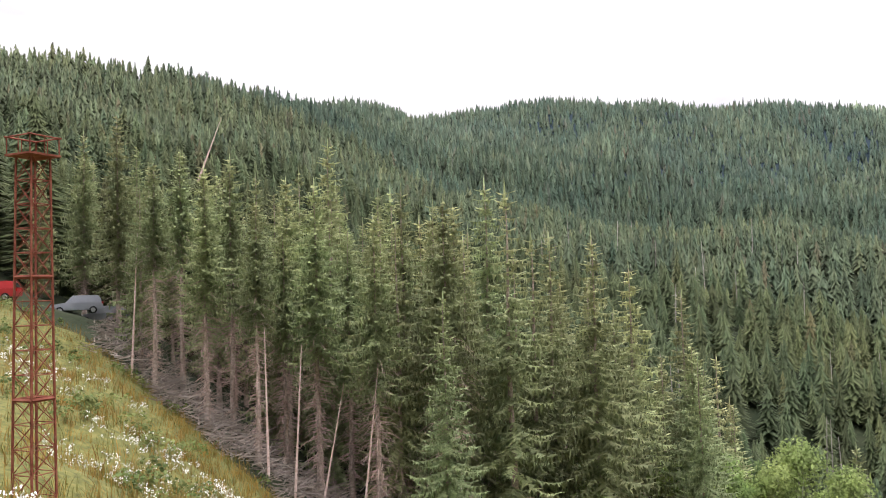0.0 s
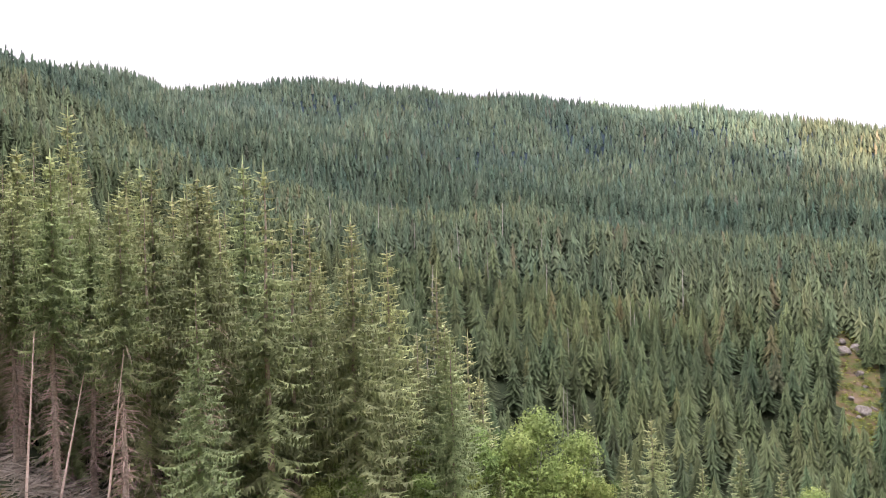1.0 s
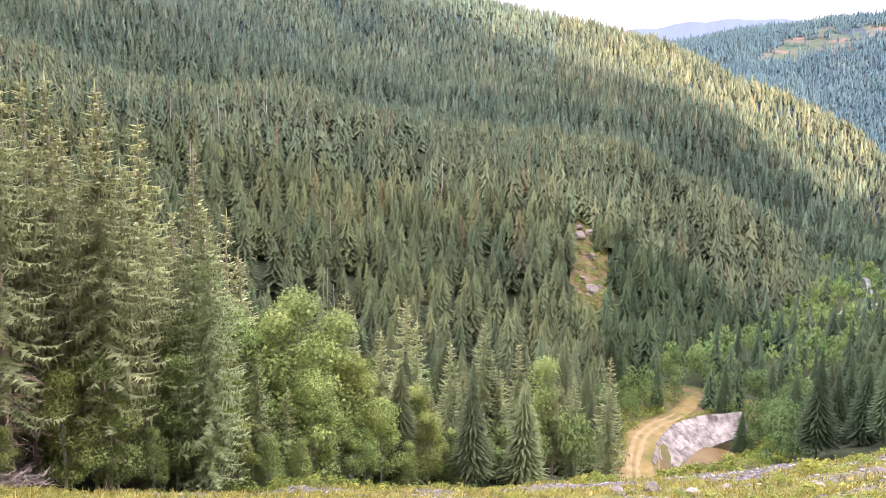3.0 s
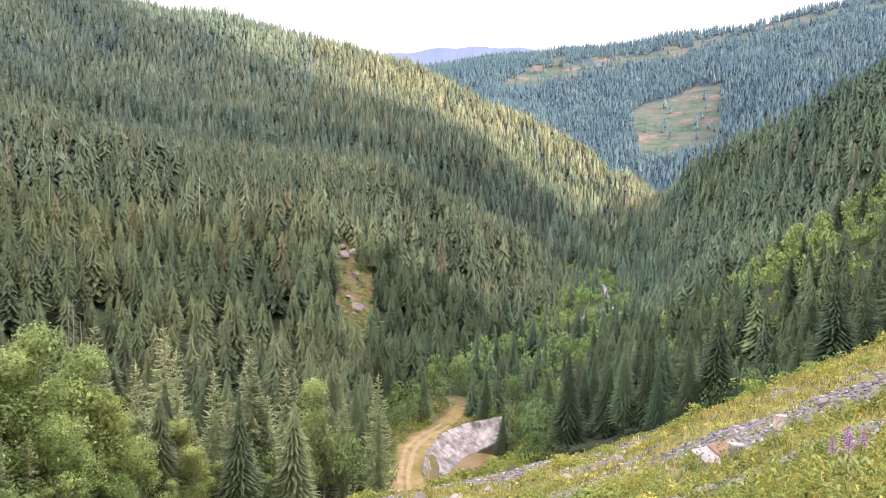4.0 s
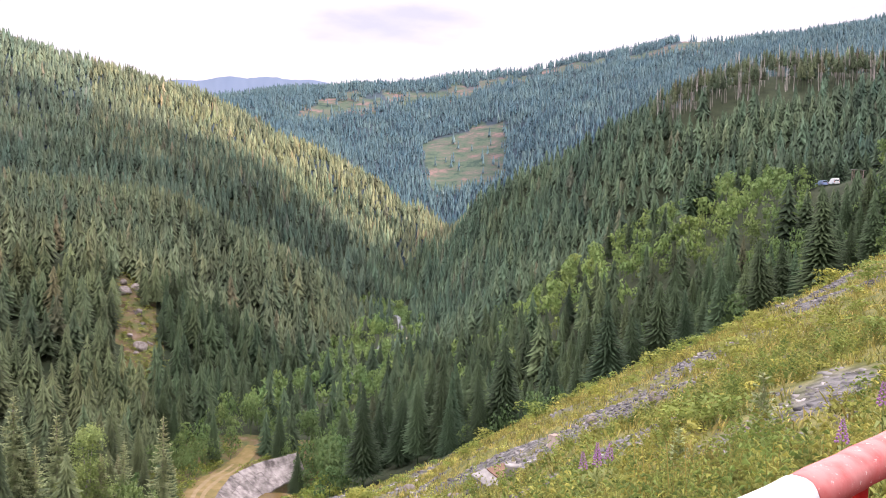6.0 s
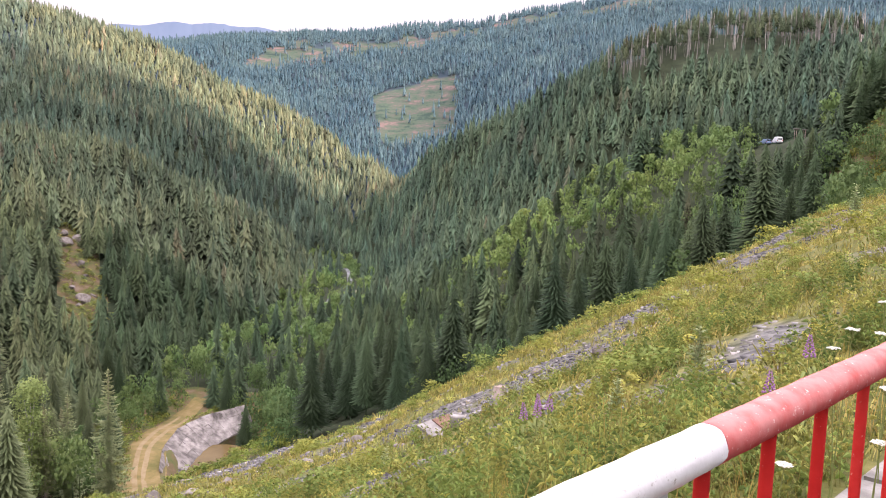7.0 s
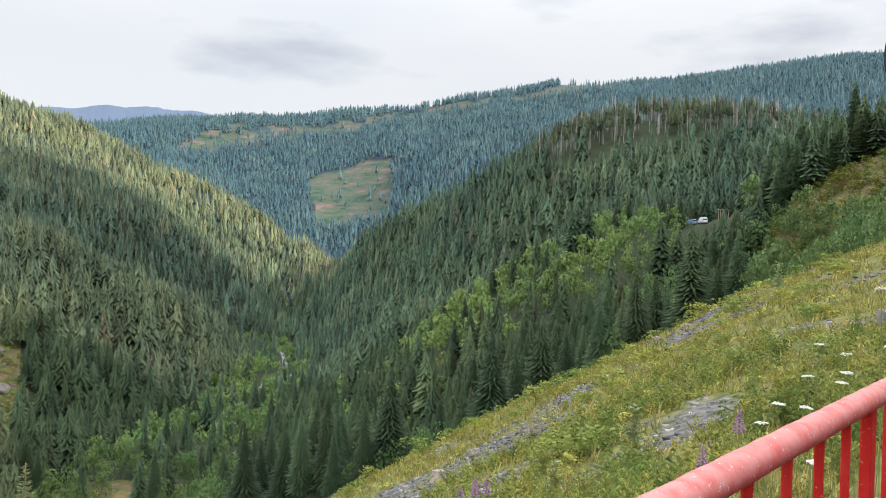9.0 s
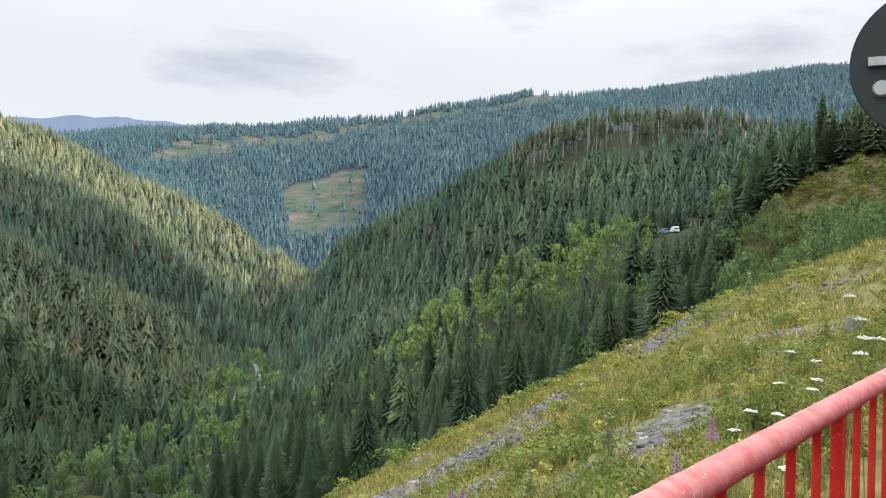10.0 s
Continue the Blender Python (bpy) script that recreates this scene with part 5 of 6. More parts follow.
def fireweed(seed, az, el, r, spike=0.28):
    rng = random.Random(seed)
    x, y = SPOT.x + r * math.sin(radians(az)), SPOT.y + r * math.cos(radians(az))
    g = float(ground(x, y))
    h = max(0.5, EYE + r * math.tan(radians(el)) - g + spike / 2)
    thing = tagged(new("fireweed"), "purple-pink fireweed in bloom with narrow leaves", "flower", group="fireweed on the bank")
    thing.matrix_basis = pose(x, y, g, rng.uniform(-4, 4), rng.uniform(-4, 4), rng.uniform(0, 360))
    bm = bmesh.new()
    tube(bm, (0, 0, -0.2), (0, 0, h), 0.006, 0.003, 6)
    part("stem", bm, M_STEM, thing)
    bm = bmesh.new()
    for k in range(26):
        z, a, n = h * rng.uniform(0.2, 0.75), k * 2.4, rng.uniform(0.07, 0.13)
        d, s = Vector((math.cos(a), math.sin(a), 0)), Vector((-math.sin(a), math.cos(a), 0))
        vs = [bm.verts.new(c) for c in (Vector((0, 0, z)), d * n * 0.5 + s * 0.012 + Vector((0, 0, z + 0.03)), d * n + Vector((0, 0, z - 0.01)), d * n * 0.5 - s * 0.012 + Vector((0, 0, z + 0.03)))]
        bm.faces.new(vs)
    part("leaves", bm, M_STEM, thing)
    bm = bmesh.new()
    for k in range(46):
        u, a = k / 46, k * 2.4
        rad = 0.026 * (1 - u) + 0.005
        bmesh.ops.create_icosphere(bm, subdivisions=1, radius=0.0075 * (1 - 0.5 * u), matrix=Matrix.Translation((math.cos(a) * rad, math.sin(a) * rad, h - spike + spike * u)))
    part("blossoms", bm, M_PINK, thing, "spike of small purple-pink blossoms")


for i, (az, el, r) in enumerate([(91.2, -11.1, 4.6), (73.6, -19.7, 5.6), (74.2, -19.5, 5.8), (73.0, -20.0, 5.5), (88.9, -13.6, 4.4), (73.8, -19.3, 6.0)]):
    fireweed(40 + i, az, el, r, 0.12)

# young spruce saplings on the bank
SAPLING = spruce_tree(31, "small young spruce sapling growing on the bank", height=3.0, bare=0.03, whorls=12, reach=0.55)
SAPLING["group"] = "spruce saplings on the bank"
for i, (az, el, tip) in enumerate([(84.3, -14.4, -10.7), (72.5, -22.0, -19.6), (79.1, -17.0, -14.6), (63.0, -21.5, -20.0), (93.0, -3.0, -0.8)]):
    p, d = on_bank(az, el)
    ob = SAPLING if i == 0 else copy_thing(SAPLING, Matrix())
    s = d * (math.tan(radians(tip)) - math.tan(radians(el))) / 3.0
    ob.matrix_basis = pose(p.x, p.y, p.z, 0, 0, i * 70) @ Matrix.Diagonal((s, s, s, 1))


# tall thin grass right behind the railing, daisies on the far meadow
def near_points(n, seed, az0, az1, r0, r1):
    rng = np.random.RandomState(seed)
    a, r = rng.uniform(az0, az1, n), rng.uniform(r0, r1, n)
    x, y = SPOT.x + r * np.sin(np.radians(a)), SPOT.y + r * np.cos(np.radians(a))
    ok = (x * NX.x + y * NX.y > 1.1)
    return x[ok], y[ok], rng


def stalks(seed):
    rng = np.random.RandomState(seed)
    v, f = [], []
    for _ in range(7):
        a, lean, h = rng.uniform(0, 6.283), rng.uniform(0.05, 0.4), rng.uniform(0.5, 1.0)
        bx, by = rng.normal(0, 0.12, 2)
        w = 0.012
        for s in range(3):
            u0, u1 = s / 3, (s + 1) / 3
            p0 = (bx + math.cos(a) * lean * u0 ** 2, by + math.sin(a) * lean * u0 ** 2, h * u0)
            p1 = (bx + math.cos(a) * lean * u1 ** 2, by + math.sin(a) * lean * u1 ** 2, h * u1)
            b = len(v)
            w0, w1 = w * (1 - u0 * 0.7), w * (1 - u1 * 0.7)
            v += [(p0[0] - math.sin(a) * w0, p0[1] + math.cos(a) * w0, p0[2]), (p0[0] + math.sin(a) * w0, p0[1] - math.cos(a) * w0, p0[2]),
                  (p1[0] + math.sin(a) * w1, p1[1] - math.cos(a) * w1, p1[2]), (p1[0] - math.sin(a) * w1, p1[1] + math.cos(a) * w1, p1[2])]
            f += [(b, b + 1, b + 2), (b, b + 2, b + 3)]
    return np.array(v), np.array(f)


def strew(name, protos, x, y, rng, size, tall, mat, colours, label, category, lift=-0.03):
    m = len(x)
    w = size * rng.uniform(0.6, 1.4, m)
    t = np.array(colours)[rng.randint(0, len(colours), m)] * rng.uniform(0.75, 1.25, (m, 1))
    v, f, tt, nr = scatter(protos, x, y, ground(x, y) + lift, w * tall, w, rng.uniform(0, 6.28, m), rng.randint(0, len(protos), m), t, lean=0.1, seed=5)
    return tagged(new(name, mesh_np(name, v, f, [mat], tint=tt, normals=nr)), label, category, kind="stuff")


def sprig(seed):
    """A bunch of upright leafy shoots of unit height."""
    rng = np.random.RandomState(seed)
    v, f, nr, c = [], [], [], []
    for _ in range(rng.randint(3, 6)):
        bx, by = rng.normal(0, 0.16, 2)
        lx, ly, h = rng.normal(0, 0.22), rng.normal(0, 0.22), rng.uniform(0.6, 1.0)
        hue = rng.uniform(0.8, 1.2)
        for k in range(13):
            u = (k + 1) / 13
            p = np.array([bx + lx * u * u, by + ly * u * u, h * u])
            a, n = k * 2.4 + rng.uniform(-0.4, 0.4), rng.uniform(0.14, 0.26) * (1.15 - 0.6 * u)
            d, s = np.array([math.cos(a), math.sin(a), 0]), np.array([-math.sin(a), math.cos(a), 0])
            b = len(v)
            v += [p, p + d * n * 0.5 + s * n * 0.17 + np.array([0, 0, n * 0.35]), p + d * n + np.array([0, 0, n * rng.uniform(-0.2, 0.5)]), p + d * n * 0.5 - s * n * 0.17 + np.array([0, 0, n * 0.35])]
            f += [(b, b + 1, b + 2), (b, b + 2, b + 3)]
            nr += [d * 0.45 + np.array([0, 0, 0.8]) + rng.normal(0, 0.25, 3)] * 4
            c += [hue * rng.uniform(0.85, 1.15)] * 4
        b = len(v)
        w = 0.008
        v += [np.array([bx - w, by, 0]), np.array([bx + w, by, 0]), np.array([bx + lx, by + ly, h])]
        f += [(b, b + 1, b + 2)]
        nr += [np.array([0, 0, 1.0])] * 3
        c += [0.8] * 3
    v, nr = np.array(v), unit(np.array(nr))
    return v, outward(v, np.array(f), nr), np.array(c), nr


STALKS = [stalks(500 + i) for i in range(6)]
HERBS = [sprig(520 + i) for i in range(7)]
x, y, rng = near_points(330, 61, 70, 108, 1.8, 6.0)
ok = bank_cover(x, y) > 0.46
strew("tall_grass", STALKS, x[ok], y[ok], rng, 0.24, 1.5, M_GRASS, [(1, 1, 1), (1.35, 1.1, 0.95), (1.6, 1.25, 1.1), (0.8, 0.95, 0.8)], "tall thin dry grass behind the railing", "grass")
x, y, rng = near_points(2600, 62, 40, 108, 1.9, 15.0)
ok = bank_cover(x, y) + rng.uniform(-0.05, 0.05, len(x)) > 0.52
strew("leafy_herbs", HERBS, x[ok], y[ok], rng, 0.27, 1.35, M_SHRUB, [(1, 1, 1), (1.1, 1.02, 0.9), (0.7, 0.85, 0.8), (0.6, 0.78, 0.75)], "leafy green herbs behind the railing", "herbs")


def daisy(seed):
    rng = np.random.RandomState(seed)
    v, f = [], []
    for _ in range(7):
        cx, cy, cz = rng.normal(0, 0.5), rng.normal(0, 0.5), rng.uniform(0.6, 1.0)
        b, s = len(v), 0.16
        v += [(cx + math.cos(k * 1.047) * s, cy + math.sin(k * 1.047) * s, cz + rng.normal(0, 0.04)) for k in range(6)]
        f += [(b, b + k, b + k + 1) for k in range(1, 5)]
    return np.array(v), np.array(f)


M_DAISY = material("daisy_petals", [(0.72, 0.72, 0.68), (0.82, 0.82, 0.80)], 10, 0.8, tint=True)
x, y, a, r, rng = bank_points(5600, 63, az0=-34, az1=-6, r0=7.0, power=0.9)
ok = (vnoise(x, y, 4.0, 31) * 0.6 + vnoise(x, y, 1.3, 32) * 0.4 > 0.6) & (r < np.interp(a, BEARING, RIM_R) * 0.8)
strew("white_daisies", [daisy(540 + i) for i in range(5)], x[ok], y[ok], rng, 0.13, 3.2, M_DAISY, [(1, 1, 1)], "white ox-eye daisies in the meadow grass", "flowers")
x, y, a, r, rng = bank_points(5200, 64, az0=-36, az1=2, r0=6.0, power=0.8)
strew("meadow_grass", STALKS, x, y, rng, 0.9, 0.7, M_GRASS, [(0.7, 0.56, 0.45), (0.95, 0.66, 0.46), (0.5, 0.52, 0.4), (1.1, 0.72, 0.55), (0.8, 0.5, 0.42)], "high yellow-green meadow grass at the wood's edge", "grass")
x, y, a, r, rng = bank_points(900, 65, az0=-36, az1=0, r0=12.0, power=0.7)
ok = vnoise(x, y, 5.0, 41) > 0.52
strew("meadow_bushes", SHRUBS, x[ok], y[ok], rng, 0.6, 1.1, M_BROAD, [(0.55, 0.62, 0.5), (0.7, 0.7, 0.6)], "green bushes scattered in the meadow", "shrubs")


# ---- rusty lattice mast ----
def build_mast():
    az, r = -26.4, 24.0
    x, y, z = at_bearing(az, r, 0.2)
    top = EYE + r * math.tan(radians(9.1)) - z
    thing = tagged(new("lattice_mast"), "rust-red steel lattice mast with a railed platform on top", "mast")
    thing.matrix_basis = pose(x, y, z, 0, 0, 26.75 + 38)
    half = lambda q: 0.37 - 0.085 * q / top
    corner = lambda k, q: Vector((half(q) * (1 if k in (0, 3) else -1), half(q) * (1 if k < 2 else -1), q))
    for k in range(4):
        bm = bmesh.new()
        tube(bm, corner(k, 0), corner(k, top), 0.036, 0.03, 4)
        part("leg", bm, M_RUST, thing)
    n = 15
    for i in range(n + 1):
        q = top * i / n
        for k in range(4):
            a, b = corner(k, q), corner((k + 1) % 4, q)
            thick = 0.05 if i in (5, 10) else 0.014
            bm = bmesh.new()
            tube(bm, a, b, thick, sides=4)
            part("ring_bar", bm, M_RUST, thing)
            if i < n:
                q2 = top * (i + 1) / n
                for p0, p1 in ((corner(k, q), corner((k + 1) % 4, q2)), (corner((k + 1) % 4, q), corner(k, q2))):
                    bm = bmesh.new()
                    tube(bm, p0, p1, 0.0125, sides=4)
                    part("brace", bm, M_RUST, thing)
    bm = bmesh.new()
    box(bm, (0.95, 0.95, 0.05), Matrix.Translation((0, 0, top + 0.02)))
    box(bm, (0.82, 0.82, 0.06), Matrix.Translation((0, 0, top + 0.02)))
    part("platform", bm, M_RUST, thing)
    for k in range(4):
        a, b = [Vector((0.44 * (1 if j in (0, 3) else -1), 0.44 * (1 if j < 2 else -1), top)) for j in (k, (k + 1) % 4)]
        up = Vector((0, 0, 0.5))
        bm = bmesh.new()
        tube(bm, a, a + up, 0.02, sides=4)
        tube(bm, (a + b) / 2, (a + b) / 2 + up, 0.015, sides=4)
        tube(bm, a + up - (b - a) * 0.08, b + up + (b - a) * 0.08, 0.022, sides=4)
        part("guard_rail", bm, M_RUST, thing)


build_mast()

# ---- vehicles ----
M_GLASS = material("dark_car_glass", [(0.02, 0.025, 0.03), (0.03, 0.035, 0.04)], 2, 0.08, spec=0.6)
M_TYRE = material("black_rubber", [(0.02, 0.02, 0.02), (0.035, 0.035, 0.035)], 20, 0.9)
M_CHROME = material("alloy_rim", [(0.5, 0.5, 0.5), (0.6, 0.6, 0.6)], 20, 0.35, metal=0.8)
M_LAMP = material("red_tail_lamp", [(0.4, 0.02, 0.02), (0.5, 0.03, 0.03)], 20, 0.25)


def car(az, r, colour, label, yaw, name="car", length=4.4, van=False):
    paint = material(f"{name}_paint", [tuple(c * 0.92 for c in colour), colour], 1.0, 0.3, spec=0.6)
    x, y, z = at_bearing(az, r, 0.0)
    thing = tagged(new(name), label, "car", group="parked vehicles")
    thing.matrix_basis = pose(x, y, z + 0.05, 0, 0, yaw)
    hl, hw = length / 2, 0.9
    roof = 2.0 if van else 1.65
    low = [(-hl, 0.35), (-hl - 0.03, 0.75), (-hl + 0.05, 0.98), (hl * 0.45, 1.0), (hl * 0.95, 0.85), (hl, 0.6), (hl - 0.02, 0.32)]
    top = [(-hl + 0.06, 0.96), (-hl + 0.25, roof - 0.06), (-hl + 0.6, roof), (hl * 0.12, roof), (hl * (0.72 if van else 0.42), 0.98)]

    def hull(outline, half_lo, half_hi, mat, nm, label_=""):
        bm = bmesh.new()
        zs = [p[1] for p in outline]
        rows = []
        for sg in (-1, 1):
            rows.append([bm.verts.new((p[0], sg * (half_lo + (half_hi - half_lo) * (p[1] - min(zs)) / (max(zs) - min(zs))), p[1])) for p in outline])
        n = len(outline)
        for i in range(n):
            bm.faces.new((rows[0][i], rows[0][(i + 1) % n], rows[1][(i + 1) % n], rows[1][i]))
        bm.faces.new(rows[0][::-1])
        bm.faces.new(rows[1])
        bmesh.ops.recalc_face_normals(bm, faces=bm.faces[:])
        bmesh.ops.bevel(bm, geom=bm.edges[:], offset=0.05, segments=2, affect='EDGES')
        return part(nm, bm, mat, thing, label_)
    hull(low, hw, hw * 0.97, paint, "body")
    hull(top, hw * 0.95, hw * 0.78, paint, "cabin")
    for sg in (-1, 1):
        bm = bmesh.new()
        vs = [bm.verts.new((px, sg * (hw * 0.92 - 0.13 * (pz - 1.0) / 0.6), pz)) for px, pz in ((-hl + 0.35, 1.06), (-hl + 0.5, roof - 0.14), (hl * 0.1, roof - 0.14), (hl * 0.33, 1.06))]
        bm.faces.new(vs)
        bmesh.ops.solidify(bm, geom=bm.faces[:], thickness=0.03)
        part("side_window", bm, M_GLASS, thing)
        bm = bmesh.new()
        box(bm, (0.08, 0.16, 0.28), Matrix.Translation((-hl - 0.02, sg * 0.72, 0.92)))
        part("tail_lamp", bm, M_LAMP, thing)
    bm = bmesh.new()
    box(bm, (0.04, 1.3, 0.42), Matrix.Translation((-hl + 0.12, 0, 1.3)) @ pose(0, 0, 0, 0, 18, 0))
    part("rear_window", bm, M_GLASS, thing)
    for wx in (-hl + 0.8, hl - 0.85):
        for sg in (-1, 1):
            bm = bmesh.new()
            tube(bm, (wx, sg * (hw - 0.2), 0.33), (wx, sg * (hw + 0.01), 0.33), 0.33, sides=20)
            wheel = part("wheel", bm, M_TYRE, thing)
            bm = bmesh.new()
            tube(bm, (wx, sg * hw, 0.33), (wx, sg * (hw + 0.025), 0.33), 0.2, sides=16)
            part("rim", bm, M_CHROME, wheel)
    return thing


car(-24.0, 82, (0.32, 0.34, 0.37), "silver estate car parked at the wood's edge", 205, "silver_car")
car(-22.4, 84, (0.36, 0.37, 0.40), "pale grey car parked under the spruces", 195, "grey_car")
car(-28.75, 78, (0.40, 0.03, 0.03), "red car parked on the roadside above the meadow", 190, "red_car")
car(88.3, 272, (0.78, 0.79, 0.80), "white van parked in the clearing", 20, "white_van", 5.0, True)
car(87.6, 272, (0.25, 0.35, 0.55), "blue car parked in the clearing", 30, "blue_car")


def build_shelter():
    x, y, z = at_bearing(89.6, 272, 0.0)
    thing = tagged(new("shelter"), "small open wooden shelter with a pale flat roof", "shelter")
    thing.matrix_basis = pose(x, y, z, 0, 0, 10)
    for px in (-1.6, 1.6):
        for py in (-1.2, 1.2):
            bm = bmesh.new()
            tube(bm, (px, py, -0.3), (px, py, 2.6), 0.09, sides=6)
            part("post", bm, M_DEAD, thing)
    bm = bmesh.new()
    box(bm, (4.2, 3.4, 0.18), Matrix.Translation((0, 0, 2.7)) @ pose(0, 0, 0, 5, 0, 0))
    part("roof", bm, M_CONC, thing)
    x, y, z = at_bearing(86.9, 270, 0.0)
    bm = bmesh.new()
    for k in range(6):
        box(bm, (1.25, 0.14, 1.1), Matrix.Translation((k * 1.3 - 3.2, 0, 0.5)))
    ob = tagged(part("timber_fence", bm, M_DIRT), "pale wooden board fence round the clearing", "fence")
    ob.matrix_basis = pose(x, y, z, 0, 0, 0)


build_shelter()

# ---- valley bottom: track, slope paving, pool, stream ----
M_WATER = material("muddy_water", [(0.085, 0.055, 0.014), (0.12, 0.078, 0.024)], 0.2, 0.2, spec=0.12)
M_STREAM = material("pale_stream", [(0.10, 0.11, 0.11), (0.2, 0.21, 0.21)], 0.3, 0.25)
M_GRAVEL = material("river_gravel", [(0.32, 0.26, 0.22), (0.45, 0.38, 0.33)], 0.4, 0.95, 0.4, 4)


def ribbon(name, centre, widths, mat, label, category, lift=0.25, steps=48, across=6):
    """A strip laid over the land along a line of (bearing, distance)."""
    t = np.linspace(0, len(centre) - 1, steps)
    pts = [polar(a, r) for a, r in centre]
    cx, cy = np.interp(t, range(len(pts)), [p[0] for p in pts]), np.interp(t, range(len(pts)), [p[1] for p in pts])
    cx, cy = soften(cx[None], 4, 1)[0], soften(cy[None], 4, 1)[0]
    w = np.interp(t, range(len(widths)), widths)
    dx, dy = np.gradient(cx), np.gradient(cy)
    n = np.hypot(dx, dy)
    s = np.linspace(-0.5, 0.5, across + 1)
    wob = 1 + 0.25 * (vnoise(cx, cy, 6, 3) - 0.5)
    x = cx[:, None] - (dy / n * w * wob)[:, None] * s
    y = cy[:, None] + (dx / n * w * wob)[:, None] * s
    z = ground(x, y) + lift
    i, j = np.meshgrid(np.arange(steps - 1), np.arange(across), indexing='ij')
    k = across + 1
    f = np.stack([i * k + j, i * k + j + 1, (i + 1) * k + j + 1, (i + 1) * k + j], -1).reshape(-1, 4)
    ob = new(name, mesh_np(name, np.stack([x, y, z], -1).reshape(-1, 3), f[:, ::-1], [mat], smooth_faces=True))
    return tagged(ob, label, category, kind="structure")


ribbon("dirt_track", [(46.6, 148), (46.6, 158), (46.9, 172), (47.9, 188), (49.3, 205), (50.6, 218)], [9, 8.5, 7.5, 6, 5, 4], M_DIRT, "ochre dirt track with wheel ruts in the valley", "track", 0.12)
M_RUT = material("bare_wheel_rut", [(0.18, 0.13, 0.06), (0.26, 0.20, 0.12)], 0.5, 1.0, 0.3, 4)
for off in (0.0, 0.62):
    ribbon("wheel_rut", [(46.2 + off, 150), (46.1 + off, 160), (46.5 + off, 174), (47.6 + off, 189), (49.1 + off, 205)], [1.0, 1.0, 0.9, 0.8, 0.7], M_RUT, "pale worn wheel rut in the track", "rut", 0.16)
ribbon("stream", [(55.2, 290), (58.4, 360), (60.2, 430), (60.3, 490), (59.2, 560), (58.9, 640)], [2, 2.5, 3, 3, 3.5, 3.5], M_STREAM, "pale shallow stream in the valley bottom", "stream", 0.4)
ribbon("gravel_bar", [(60.6, 400), (61.0, 420), (61.0, 445)], [5, 9, 5], M_GRAVEL, "pinkish gravel bar beside the stream", "gravel", 0.9)
bm = bmesh.new()
bmesh.ops.create_circle(bm, cap_ends=True, segments=40, radius=11.5)
for v in bm.verts:
    v.co *= 1 + 0.12 * math.sin(3 * math.atan2(v.co.y, v.co.x))
pool = tagged(part("pool", bm, M_WATER), "brown muddy pool below the slope paving", "water", kind="structure")
POOL_Z = float(ground(POOL[0], POOL[1])) + 1.3
pool.matrix_basis = pose(POOL[0], POOL[1], POOL_Z)


def build_paving():
    """Sloping concrete slabs between the track and the pool."""
    thing = tagged(new("slope_paving"), "pale cracked concrete slope paving above the pool", "embankment", kind="structure")
    top = [polar(a, r) for a, r in ((47.7, 159), (47.9, 170), (48.9, 182), (50.6, 190), (53.4, 197))]
    foot = [polar(a, r) for a, r in ((48.8, 159), (49.6, 168), (50.7, 178), (52.2, 187), (54.0, 194))]
    n, m = 14, 3
    prng = random.Random(3)
    for i in range(n):
        for j in range(m):
            bm = bmesh.new()
            cs = []
            for (u, v) in ((i, j), (i + 0.985, j), (i + 0.985, j + 0.985), (i, j + 0.985)):
                t = u / n * 4
                k, q = min(3, int(t)), t - min(3, int(t))
                p = Vector((top[k][0], top[k][1], 0)).lerp(Vector((top[k + 1][0], top[k + 1][1], 0)), q)
                w = Vector((foot[k][0], foot[k][1], 0)).lerp(Vector((foot[k + 1][0], foot[k + 1][1], 0)), q)
                p.z, w.z = TRACK_Z + 0.5, POOL_Z - 0.3
                cs.append(p.lerp(w, v / m) + Vector((0, 0, prng.uniform(-0.12, 0.12))))
            lo = [bm.verts.new(c - Vector((0.1, 0, 0.35))) for c in cs]
            hi = [bm.verts.new(c) for c in cs]
            bm.faces.new(hi)
            bm.faces.new(lo[::-1])
            for k in range(4):
                bm.faces.new((lo[k], lo[(k + 1) % 4], hi[(k + 1) % 4], hi[k]))
            bmesh.ops.recalc_face_normals(bm, faces=bm.faces[:])
            part("slab", bm, M_PALE, thing)


M_PALE = material("pale_concrete", [(0.07, 0.062, 0.056), (0.20, 0.18, 0.165), (0.33, 0.30, 0.275)], 0.5, 0.95, 0.5, 3, rand=0.25)
TRACK_Z = float(ground(*polar(47.6, 170)))
build_paving()

# ---- rock outcrop in the slip above the valley ----
out_rng = random.Random(9)
for az, el, px in [(42.2, -4.9, 18), (41.9, -6.3, 24), (42.6, -6.0, 18), (43.2, -6.8, 14), (42.7, -7.6, 20), (42.2, -9.0, 12), (42.9, -9.8, 26), (43.4, -9.6, 14), (42.5, -10.2, 18), (41.8, -5.6, 14), (43.0, -8.3, 12)]:
    p, d = on_bank(az, el, 700)
    w = d * px / 1461
    rock("outcrop_rock", (w, w * 0.8, w * out_rng.uniform(0.5, 0.9)), out_rng.uniform(0, 60), M_ROCK, "grey-pink rock jutting from the slip on the hillside", where=p, lift=w * 0.15,
         yaw=out_rng.uniform(0, 360), group="rocks of the hillside outcrop")


